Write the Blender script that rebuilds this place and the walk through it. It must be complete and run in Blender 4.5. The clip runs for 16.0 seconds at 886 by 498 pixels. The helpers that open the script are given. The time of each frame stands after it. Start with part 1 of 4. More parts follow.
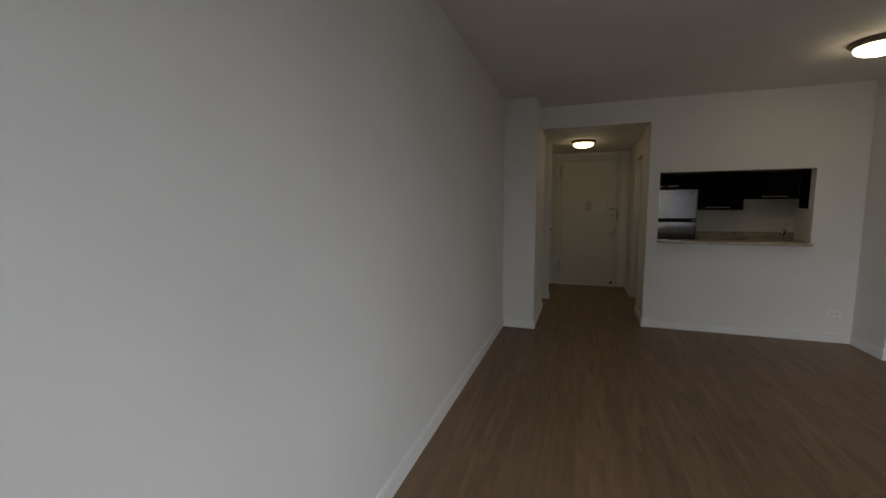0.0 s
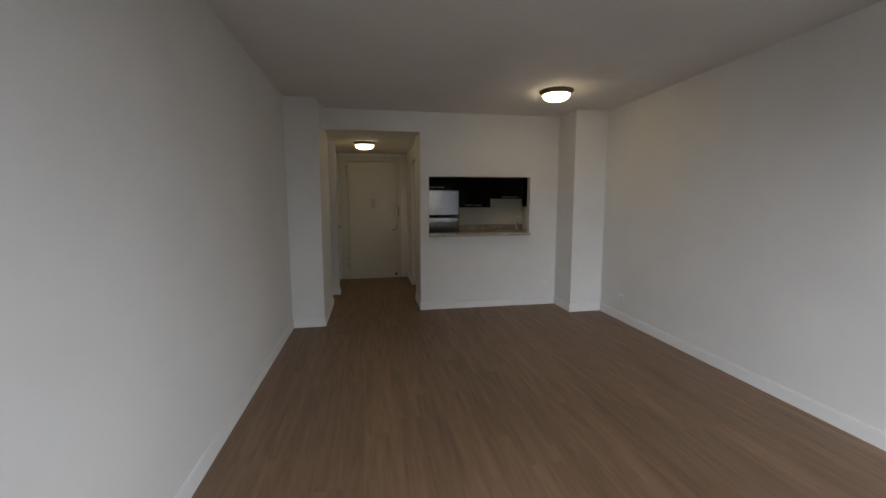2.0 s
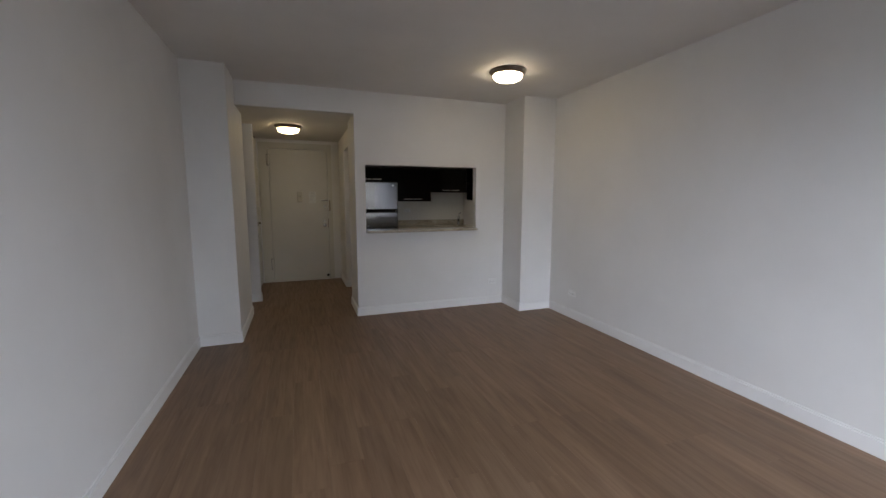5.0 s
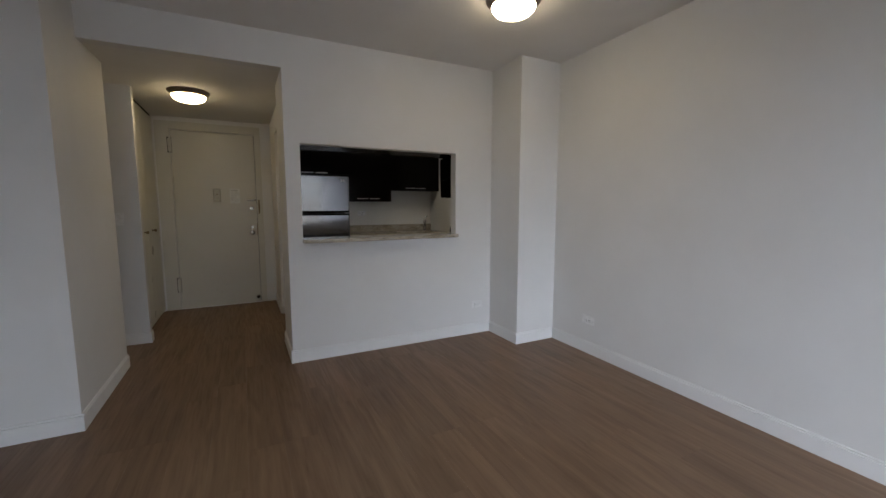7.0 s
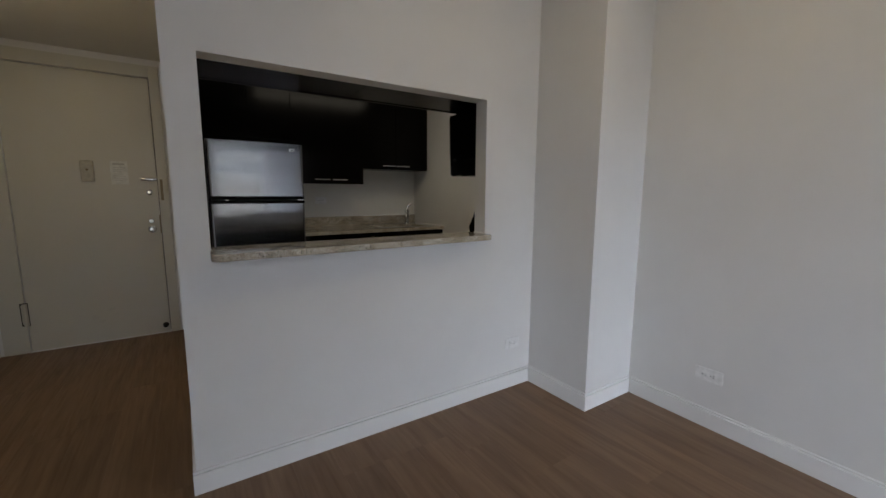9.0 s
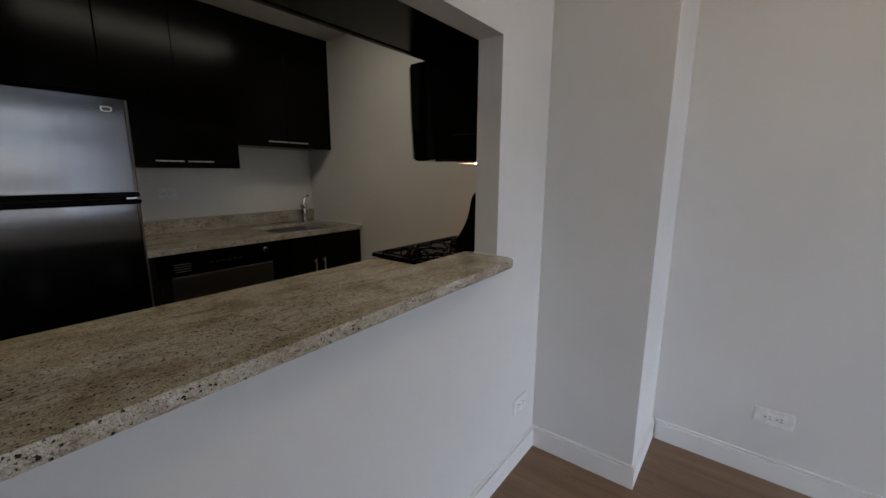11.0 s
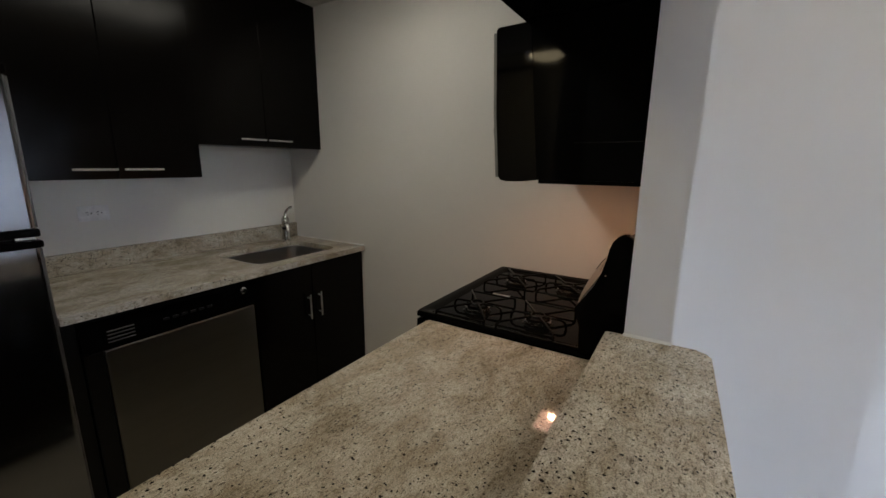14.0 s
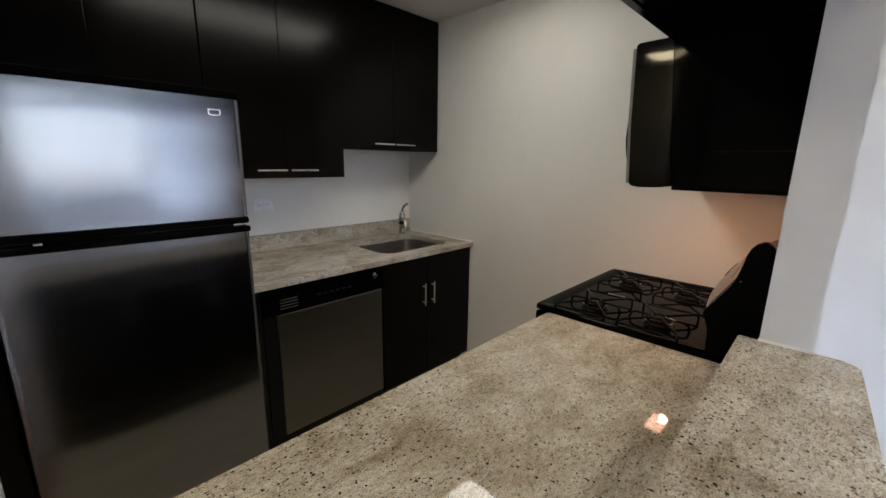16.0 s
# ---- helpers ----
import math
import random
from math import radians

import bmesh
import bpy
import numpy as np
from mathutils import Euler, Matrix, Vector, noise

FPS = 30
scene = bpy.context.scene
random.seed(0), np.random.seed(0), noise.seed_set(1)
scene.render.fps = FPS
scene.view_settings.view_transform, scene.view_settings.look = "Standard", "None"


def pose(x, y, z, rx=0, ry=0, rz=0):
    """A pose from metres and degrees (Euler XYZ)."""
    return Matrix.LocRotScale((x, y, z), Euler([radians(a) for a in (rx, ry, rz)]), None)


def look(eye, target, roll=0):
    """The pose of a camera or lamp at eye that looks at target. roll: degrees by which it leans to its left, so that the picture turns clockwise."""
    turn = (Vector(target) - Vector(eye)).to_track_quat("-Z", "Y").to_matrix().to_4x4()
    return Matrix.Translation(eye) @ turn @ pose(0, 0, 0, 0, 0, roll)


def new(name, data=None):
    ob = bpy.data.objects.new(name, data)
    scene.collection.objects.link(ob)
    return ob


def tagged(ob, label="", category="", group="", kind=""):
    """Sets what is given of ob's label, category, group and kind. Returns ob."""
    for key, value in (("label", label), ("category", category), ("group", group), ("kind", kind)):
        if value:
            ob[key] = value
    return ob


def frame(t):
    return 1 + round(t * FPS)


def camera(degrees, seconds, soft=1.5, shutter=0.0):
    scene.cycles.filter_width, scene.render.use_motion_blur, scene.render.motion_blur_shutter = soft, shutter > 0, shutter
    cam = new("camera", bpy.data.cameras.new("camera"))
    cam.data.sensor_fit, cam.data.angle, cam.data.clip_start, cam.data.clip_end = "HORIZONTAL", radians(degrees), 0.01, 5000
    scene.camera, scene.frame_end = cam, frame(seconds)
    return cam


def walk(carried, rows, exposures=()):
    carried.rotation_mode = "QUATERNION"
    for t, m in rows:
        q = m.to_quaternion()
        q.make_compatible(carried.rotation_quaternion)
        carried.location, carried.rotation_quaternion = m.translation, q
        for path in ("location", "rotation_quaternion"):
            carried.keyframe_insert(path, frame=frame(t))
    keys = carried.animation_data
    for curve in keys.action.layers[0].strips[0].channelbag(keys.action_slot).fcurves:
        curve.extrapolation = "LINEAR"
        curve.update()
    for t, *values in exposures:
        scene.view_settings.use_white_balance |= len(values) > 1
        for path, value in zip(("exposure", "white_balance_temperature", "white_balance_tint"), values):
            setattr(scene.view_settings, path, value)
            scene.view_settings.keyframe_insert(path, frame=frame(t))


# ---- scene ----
cam = camera(96.5, 16.0)
PATH = [
    (0, (-0.212, -0.082, 1.397), (-0.86, 1.799, 1.19), -0.2),
    (0.5, (-0.202, -0.143, 1.372), (-0.476, 1.828, 1.173), -0.2),
    (1, (-0.137, -0.211, 1.425), (-0.158, 1.777, 1.205), -0.2),
    (1.5, (-0.106, -0.227, 1.436), (0.059, 1.753, 1.21), -0.2),
    (2, (-0.127, -0.214, 1.444), (0.23, 1.739, 1.21), -0.1),
    (2.5, (-0.12, -0.192, 1.455), (0.322, 1.744, 1.217), -0.1),
    (3, (-0.117, -0.15, 1.443), (0.379, 1.773, 1.207), -0.1),
    (3.5, (-0.109, -0.14, 1.436), (0.384, 1.783, 1.199), -0.1),
    (4, (-0.134, -0.063, 1.42), (0.431, 1.84, 1.179), 0.0),
    (6.5, (0.091, 1.241, 1.329), (0.895, 3.057, 1.095), -0.0),
    (7, (0.207, 1.611, 1.294), (1.102, 3.386, 1.076), 0.0),
    (7.5, (0.29, 2.007, 1.258), (1.279, 3.73, 1.029), 0.0),
    (8, (0.389, 2.387, 1.268), (1.432, 4.074, 1.009), 0.0),
    (8.5, (0.501, 2.779, 1.292), (1.554, 4.457, 1.015), 0.1),
    (9, (0.556, 3.153, 1.259), (1.638, 4.812, 0.982), 0.3),
    (9.5, (0.585, 3.475, 1.282), (1.811, 5.028, 0.986), 0.2),
    (12, (0.924, 4.632, 1.351), (2.576, 5.683, 0.943), 0.6),
    (12.5, (0.99, 4.766, 1.373), (2.66, 5.787, 0.96), 0.6),
    (13, (1.054, 4.85, 1.387), (2.714, 5.884, 0.971), 0.5),
    (13.5, (1.06, 4.914, 1.414), (2.724, 5.942, 0.996), 0.6),
    (14, (1.059, 4.98, 1.423), (2.719, 6.013, 1.004), 0.5),
    (14.5, (1.022, 5.026, 1.435), (2.67, 6.076, 1.009), 0.6),
    (15, (0.978, 5.044, 1.438), (2.546, 6.207, 1.007), 0.5),
    (15.5, (0.93, 5.035, 1.439), (2.389, 6.333, 1.006), 0.5),
    (16, (0.85, 5.006, 1.443), (2.249, 6.369, 1.013), 0.8),
]
EXPOSURES = [(0.0, 0.98, 7250, 13), (1.5, 1.36, 7150, 13), (3.5, 1.74, 6800, 17), (6.5, 1.94, 6500, 14), (9.0, 2.0, 6450, 14), (12.5, 2.25, 6150, 16), (14.5, 3.05, 5950, 14), (16.0, 3.5, 5850, 15)]
walk(cam, [(t, look(eye, target, roll)) for t, eye, target, roll in PATH], EXPOSURES)

# ---- light ----
world = bpy.data.worlds.new("world")
scene.world = world
world.use_nodes = True
wn = world.node_tree
sky = wn.nodes.new("ShaderNodeTexSky")
sky.sky_type, sky.sun_disc, sky.sun_elevation, sky.sun_rotation = "NISHITA", False, radians(26), radians(210)
sky.dust_density, sky.ozone_density, sky.air_density = 0.1, 4.0, 1.0
overcast = wn.nodes.new("ShaderNodeHueSaturation")
overcast.inputs["Saturation"].default_value = 0.35
wn.links.new(sky.outputs[0], overcast.inputs["Color"])
wn.links.new(overcast.outputs[0], wn.nodes["Background"].inputs[0])
wn.nodes["Background"].inputs[1].default_value = 0.04

# daylight that enters by the window behind the start of the walk
YS = -1.2  # window wall
WIN = (-0.75, 2.6, 0.50, 2.36)
lamp = bpy.data.lights.new("window_daylight", "AREA")
lamp.shape, lamp.size, lamp.size_y, lamp.energy, lamp.color = "RECTANGLE", 2.8, 1.7, 9.0, (0.74, 0.86, 1.0)
lamp_ob = new("window_daylight", lamp)
lamp.spread = radians(68)
lamp_ob.matrix_world = look((1.0, YS - 0.55, 1.75), (-1.0, YS + 1.7, 0.05))

# overcast sun: broad, pale light that slants down through the window
sun = bpy.data.lights.new("sun", "SUN")
sun.energy, sun.angle, sun.color = 1.75, radians(50), (0.76, 0.87, 1.0)
sun_ob = new("sun", sun)
sun_ob.matrix_world = look((-4.6, -9.0, 6.5), (0.7, 0.0, 6.5 - 10.44 * math.tan(radians(26))))
DOME_GLOW, HALL_GLOW, TUBE_GLOW, HOOD_GLOW = 6.8, 4.4, 0.85, 17.0


# ---- materials ----
def nodes_of(name, base=(0.8, 0.8, 0.8), rough=0.5, metal=0.0, coat=0.0, spec=0.5):
    m = bpy.data.materials.new(name)
    m.use_nodes = True
    t = m.node_tree
    b = t.nodes["Principled BSDF"]
    b.inputs["Base Color"].default_value = (*base, 1)
    b.inputs["Roughness"].default_value = rough
    b.inputs["Metallic"].default_value = metal
    b.inputs["Coat Weight"].default_value = coat
    b.inputs["Specular IOR Level"].default_value = spec
    return m, t, b


def node(t, kind, **values):
    n = t.nodes.new(kind)
    for k, v in values.items():
        n.inputs[k].default_value = v
    return n


def coords(t, scale=(1, 1, 1), space="Object", shift=None):
    c = t.nodes.new("ShaderNodeTexCoord")
    mp = t.nodes.new("ShaderNodeMapping")
    mp.inputs["Scale"].default_value = scale
    t.links.new(c.outputs[space], mp.inputs["Vector"])
    if shift is not None:
        t.links.new(shift, mp.inputs["Location"])
    return mp.outputs[0]


def noise_tex(t, vec, scale, detail=4.0, rough=0.55, distort=0.0):
    n = node(t, "ShaderNodeTexNoise", Scale=scale, Detail=detail, Roughness=rough, Distortion=distort)
    t.links.new(vec, n.inputs["Vector"])
    return n.outputs["Fac"]


def ramp(t, fac, stops):
    r = t.nodes.new("ShaderNodeValToRGB")
    e = r.color_ramp.elements
    while len(e) < len(stops):
        e.new(0.5)
    for k, (p, c) in zip(e, stops):
        k.position, k.color = p, (*c, 1) if len(c) == 3 else c
    t.links.new(fac, r.inputs[0])
    return r.outputs[0]


def mix(t, fac, a, b, mode="MIX"):
    n = t.nodes.new("ShaderNodeMix")
    n.data_type, n.blend_type = "RGBA", mode
    for slot, v in ((0, fac), (6, a), (7, b)):
        if isinstance(v, (int, float)):
            n.inputs[slot].default_value = v
        elif isinstance(v, tuple):
            n.inputs[slot].default_value = (*v, 1)
        else:
            t.links.new(v, n.inputs[slot])
    return n.outputs[2]


def bump(t, b, height, strength=0.1, distance=0.002):
    n = node(t, "ShaderNodeBump", Strength=strength, Distance=distance)
    t.links.new(height, n.inputs["Height"])
    t.links.new(n.outputs[0], b.inputs["Normal"])


def paint(name, base, rough=0.6, orange=0.12, dirt=0.05):
    """Rolled wall paint: roller stipple, faint scuffs at a larger scale."""
    m, t, b = nodes_of(name, base, rough, spec=0.35)
    v = coords(t)
    big = noise_tex(t, v, 0.9, 5, 0.6)
    fine = noise_tex(t, v, 260, 3, 0.6)
    worn = tuple(c * (1 - dirt * 2) for c in base)
    t.links.new(ramp(t, big, [(0.3, worn), (0.7, base)]), b.inputs["Base Color"])
    t.links.new(ramp(t, noise_tex(t, v, 3, 4), [(0.3, (rough - 0.08,) * 3), (0.7, (rough + 0.08,) * 3)]), b.inputs["Roughness"])
    bump(t, b, fine, orange, 0.0012)
    return m


def plain(name, base, rough=0.5, metal=0.0, coat=0.0, vary=0.12, scale=40, spec=0.5, relief=0.03):
    m, t, b = nodes_of(name, base, rough, metal, coat, spec)
    v = coords(t)
    f = noise_tex(t, v, scale, 4)
    lo, hi = (tuple(min(1, c * k) for c in base) for k in (1 - vary, 1 + vary))
    t.links.new(ramp(t, f, [(0.3, lo), (0.7, hi)]), b.inputs["Base Color"])
    t.links.new(ramp(t, noise_tex(t, v, scale * 0.3, 5), [(0.3, (rough * 0.85,) * 3), (0.75, (min(1, rough * 1.2),) * 3)]), b.inputs["Roughness"])
    if relief:
        bump(t, b, f, relief, 0.001)
    return m


def glowing(name, colour, strength):
    m, t, b = nodes_of(name, (0.9, 0.88, 0.82), 0.25)
    b.inputs["Emission Color"].default_value = (*colour, 1)
    b.inputs["Emission Strength"].default_value = strength
    return m


def wood_floor():
    """Brown oak-look vinyl plank, grain along y, each plank of its own tone."""
    m, t, b = nodes_of("plank_vinyl", rough=0.42, spec=0.28)
    info = t.nodes.new("ShaderNodeObjectInfo")
    comb = t.nodes.new("ShaderNodeCombineXYZ")
    for k, f in ((0, 37.0), (1, 91.0), (2, 13.0)):
        mul = t.nodes.new("ShaderNodeMath")
        mul.operation = "MULTIPLY"
        mul.inputs[1].default_value = f
        t.links.new(info.outputs["Random"], mul.inputs[0])
        t.links.new(mul.outputs[0], comb.inputs[k])
    v = coords(t, (1, 1, 1), shift=comb.outputs[0])
    stretch = t.nodes.new("ShaderNodeMapping")
    stretch.inputs["Scale"].default_value = (1, 0.05, 1)
    t.links.new(v, stretch.inputs["Vector"])
    grain = noise_tex(t, stretch.outputs[0], 62, 3.5, 0.55, 0.5)
    stretch2 = t.nodes.new("ShaderNodeMapping")
    stretch2.inputs["Scale"].default_value = (1, 0.09, 1)
    t.links.new(v, stretch2.inputs["Vector"])
    cloud = noise_tex(t, stretch2.outputs[0], 11, 4, 0.58, 0.9)
    base = ramp(t, cloud, [(0.25, (0.135, 0.081, 0.048)), (0.5, (0.182, 0.112, 0.068)), (0.78, (0.228, 0.148, 0.095))])
    lines = ramp(t, grain, [(0.30, (0.78, 0.75, 0.72)), (0.5, (1, 1, 1)), (0.75, (1.10, 1.09, 1.08))])
    tone = ramp(t, info.outputs["Random"], [(0.0, (0.93, 0.93, 0.93)), (0.5, (1.0, 0.995, 0.99)), (1.0, (1.06, 1.05, 1.04))])
    c = mix(t, 0.6, base, lines, "MULTIPLY")
    t.links.new(mix(t, 1.0, c, tone, "MULTIPLY"), b.inputs["Base Color"])
    t.links.new(ramp(t, grain, [(0.3, (0.50,) * 3), (0.7, (0.36,) * 3)]), b.inputs["Roughness"])
    bump(t, b, grain, 0.12, 0.0008)
    return m


def granite():
    """Polished beige-grey granite with brown clouds, streaks and small black garnets."""
    m, t, b = nodes_of("polished_granite", rough=0.1, coat=0.0, spec=0.45)
    v = coords(t)
    st = t.nodes.new("ShaderNodeMapping")
    st.inputs["Scale"].default_value = (0.75, 1.2, 1)
    st.inputs["Rotation"].default_value = (0, 0, 0.35)
    t.links.new(v, st.inputs["Vector"])
    cloud = noise_tex(t, st.outputs[0], 8, 8, 0.70, 0.35)
    mid = noise_tex(t, st.outputs[0], 95, 4, 0.7, 0.6)
    fine = noise_tex(t, v, 420, 3, 0.8, 0.2)
    base = ramp(t, cloud, [(0.28, (0.21, 0.165, 0.11)), (0.42, (0.36, 0.315, 0.24)), (0.56, (0.49, 0.45, 0.375)), (0.76, (0.60, 0.575, 0.51))])
    tint = ramp(t, fine, [(0.33, (0.40, 0.385, 0.36)), (0.5, (0.99, 0.99, 0.99)), (0.70, (1.36, 1.36, 1.34))])
    c = mix(t, 1.0, base, tint, "MULTIPLY")
    grains = ramp(t, mid, [(0.30, (0.46, 0.44, 0.41)), (0.45, (0.96, 0.95, 0.94)), (0.58, (1.04, 1.04, 1.05)), (0.72, (1.42, 1.44, 1.48))])
    c = mix(t, 0.9, c, grains, "MULTIPLY")
    st2 = t.nodes.new("ShaderNodeMapping")
    st2.inputs["Scale"].default_value = (0.45, 1.5, 1)
    st2.inputs["Rotation"].default_value = (0, 0, 0.55)
    t.links.new(v, st2.inputs["Vector"])
    fleck = noise_tex(t, st2.outputs[0], 150, 4, 0.75, 0.4)
    where = noise_tex(t, st.outputs[0], 5.5, 5, 0.65, 0.6)
    dark = ramp(t, fleck, [(0.37, (0.24, 0.215, 0.175)), (0.45, (1, 1, 1))])
    c = mix(t, ramp(t, where, [(0.35, (1, 1, 1)), (0.68, (0.25, 0.25, 0.25))]), c, mix(t, 1.0, c, dark, "MULTIPLY"))
    vary = noise_tex(t, v, 22, 3, 0.6)
    wob = node(t, "ShaderNodeTexNoise", Scale=220.0, Detail=2.0)
    t.links.new(v, wob.inputs["Vector"])
    add = t.nodes.new("ShaderNodeVectorMath")
    add.operation = "MULTIPLY_ADD"
    add.inputs[1].default_value = (0.006, 0.006, 0.006)
    t.links.new(wob.outputs["Color"], add.inputs[0])
    t.links.new(v, add.inputs[2])
    warped = add.outputs[0]
    for scale, size, colour in ((135, 0.24, (0.02, 0.017, 0.014)), (240, 0.26, (0.09, 0.075, 0.055)), (85, 0.17, (0.025, 0.02, 0.017))):
        vo = node(t, "ShaderNodeTexVoronoi", Scale=scale, Randomness=1.0)
        t.links.new(warped, vo.inputs["Vector"])
        pick = t.nodes.new("ShaderNodeSeparateColor")
        t.links.new(vo.outputs["Color"], pick.inputs[0])
        near = t.nodes.new("ShaderNodeMath")
        near.operation = "LESS_THAN"
        t.links.new(vo.outputs["Distance"], near.inputs[0])
        sz = t.nodes.new("ShaderNodeMath")
        sz.operation = "MULTIPLY"
        sz.inputs[1].default_value = size * 1.45
        t.links.new(pick.outputs[1], sz.inputs[0])
        t.links.new(sz.outputs[0], near.inputs[1])
        some = t.nodes.new("ShaderNodeMath")
        some.operation = "GREATER_THAN"
        some.inputs[1].default_value = 0.52
        t.links.new(pick.outputs[0], some.inputs[0])
        both = t.nodes.new("ShaderNodeMath")
        both.operation = "MULTIPLY"
        t.links.new(near.outputs[0], both.inputs[0])
        t.links.new(some.outputs[0], both.inputs[1])
        c = mix(t, both.outputs[0], c, colour)
    t.links.new(c, b.inputs["Base Color"])
    t.links.new(ramp(t, vary, [(0.3, (0.03,) * 3), (0.75, (0.07,) * 3)]), b.inputs["Roughness"])
    return m


def steel(name, base=(0.56, 0.57, 0.60), rough=0.26, along=(1, 1, 1), wavy=0.25):
    """Brushed stainless sheet: fine lines and a slow waviness of the sheet."""
    m, t, b = nodes_of(name, base, rough, 1.0)
    fine = noise_tex(t, coords(t, along), 24, 3, 0.5)
    t.links.new(ramp(t, fine, [(0.3, tuple(c * 0.93 for c in base)), (0.7, base)]), b.inputs["Base Color"])
    slow = noise_tex(t, coords(t, (0.35, 1, 2.4)), 2.4, 1.6, 0.45)
    b.inputs["Anisotropic"].default_value = 0.4
    b.inputs["Anisotropic Rotation"].default_value = 0.0
    if wavy:
        bump(t, b, slow, wavy, 0.02)
    return m


def espresso():
    """Near-black stained cabinet door with a vertical grain under satin lacquer."""
    m, t, b = nodes_of("espresso_veneer", rough=0.2, spec=0.12)
    v = coords(t, (1, 1, 0.05))
    g = noise_tex(t, v, 70, 5, 0.65, 0.4)
    t.links.new(ramp(t, g, [(0.3, (0.0013, 0.001, 0.0009)), (0.7, (0.003, 0.0023, 0.002))]), b.inputs["Base Color"])
    t.links.new(ramp(t, g, [(0.3, (0.21,) * 3), (0.7, (0.16,) * 3)]), b.inputs["Roughness"])
    bump(t, b, g, 0.012, 0.0004)
    return m


WALL = paint("wall_paint", (0.70, 0.69, 0.675))
CEIL = paint("ceiling_paint", (0.75, 0.73, 0.70), 0.75)
KWALL = paint("kitchen_wall_paint", (0.70, 0.68, 0.62))
TRIM = paint("trim_paint", (0.74, 0.735, 0.725), 0.38, 0.03, 0.03)
DOORP = paint("door_paint", (0.57, 0.55, 0.485), 0.35, 0.06, 0.04)
PLANK = wood_floor()
UNDER = plain("underlay", (0.06, 0.045, 0.035), 0.9)
GRANITE = granite()
STEEL = steel("fridge_steel", (0.26, 0.265, 0.285), 0.17, (0.02, 1, 1), 0.24)
STEEL_DW = steel("dishwasher_steel", (0.19, 0.183, 0.165), 0.40, (0.02, 1, 1), 0.0)
SINK = steel("sink_steel", (0.30, 0.29, 0.28), 0.3, (1, 0.1, 1), 0.0)
CHROME = plain("chrome", (0.50, 0.49, 0.47), 0.14, 1.0, relief=0)
NICKEL = plain("brushed_nickel", (0.82, 0.81, 0.79), 0.36, 1.0, relief=0)
BRONZE = plain("lamp_rim_metal", (0.24, 0.20, 0.165), 0.38, 0.85, relief=0)
ESPRESSO = espresso()
BLACK = plain("black_enamel", (0.002, 0.002, 0.0021), 0.05, 0.0, 0.0, spec=0.045, relief=0)
GLOSS = plain("black_gloss", (0.002, 0.002, 0.0022), 0.05, spec=0.16, relief=0)
BLACKP = plain("black_plastic", (0.005, 0.005, 0.005), 0.4, spec=0.2)
IRON = plain("cast_iron", (0.002, 0.0019, 0.0018), 0.22, spec=0.10)
GREYP = plain("grey_panel", (0.075, 0.07, 0.066), 0.3)
TAUPE = plain("taupe_panel", (0.16, 0.14, 0.125), 0.3)
BURNER = plain("dull_aluminium", (0.30, 0.295, 0.285), 0.25, 0.8, relief=0)
SILVER = plain("silver_plastic", (0.17, 0.17, 0.165), 0.4)
SATIN = plain("satin_silver", (0.72, 0.71, 0.69), 0.45, 0.5, relief=0)
PLASTIC = plain("white_plastic", (0.71, 0.705, 0.695), 0.35, relief=0)
IVORY = plain("ivory_plastic", (0.42, 0.39, 0.32), 0.45)
CAULK = plain("white_caulk", (0.58, 0.57, 0.545), 0.5)
PAPER = plain("paper", (0.62, 0.62, 0.58), 0.8)
INK = plain("grey_ink", (0.42, 0.41, 0.38), 0.8)
DARK = plain("dark_gap", (0.012, 0.011, 0.010), 0.8)
BRASS = plain("aged_brass", (0.20, 0.155, 0.10), 0.35, 0.9, relief=0)
GLASS_M, gt, gb = nodes_of("window_glass", (0.95, 0.97, 0.97), 0.02)
gb.inputs["Transmission Weight"].default_value = 1.0
DOME = glowing("lamp_glass", (1.0, 0.85, 0.56), DOME_GLOW)
DOME_HALL = glowing("hall_lamp_glass", (1.0, 0.80, 0.44), HALL_GLOW)
TUBE = glowing("tube_lens", (1.0, 0.92, 0.71), TUBE_GLOW)
HOOD = glowing("hood_bulb", (1.0, 0.50, 0.23), HOOD_GLOW * 5.2)
LENS = glowing("hood_lens", (1.0, 0.50, 0.30), HOOD_GLOW * 0.05)
LINO = plain("sheet_vinyl", (0.36, 0.325, 0.25), 0.4, vary=0.1, scale=14)
GROUND = plain("far_ground", (0.10, 0.10, 0.09), 0.9, scale=2)


# ---- mesh helpers ----
def box(bm, x0, x1, y0, y1, z0, z1, bevel=0.0, seg=2):
    r = bmesh.ops.create_cube(bm, size=1.0)
    vs = r["verts"]
    for v in vs:
        v.co = Vector(((x0 + x1) / 2 + v.co.x * (x1 - x0), (y0 + y1) / 2 + v.co.y * (y1 - y0), (z0 + z1) / 2 + v.co.z * (z1 - z0)))
    if bevel:
        es = list({e for v in vs for e in v.link_edges})
        bmesh.ops.bevel(bm, geom=es, offset=bevel, segments=seg, affect="EDGES", profile=0.5)
    return bm


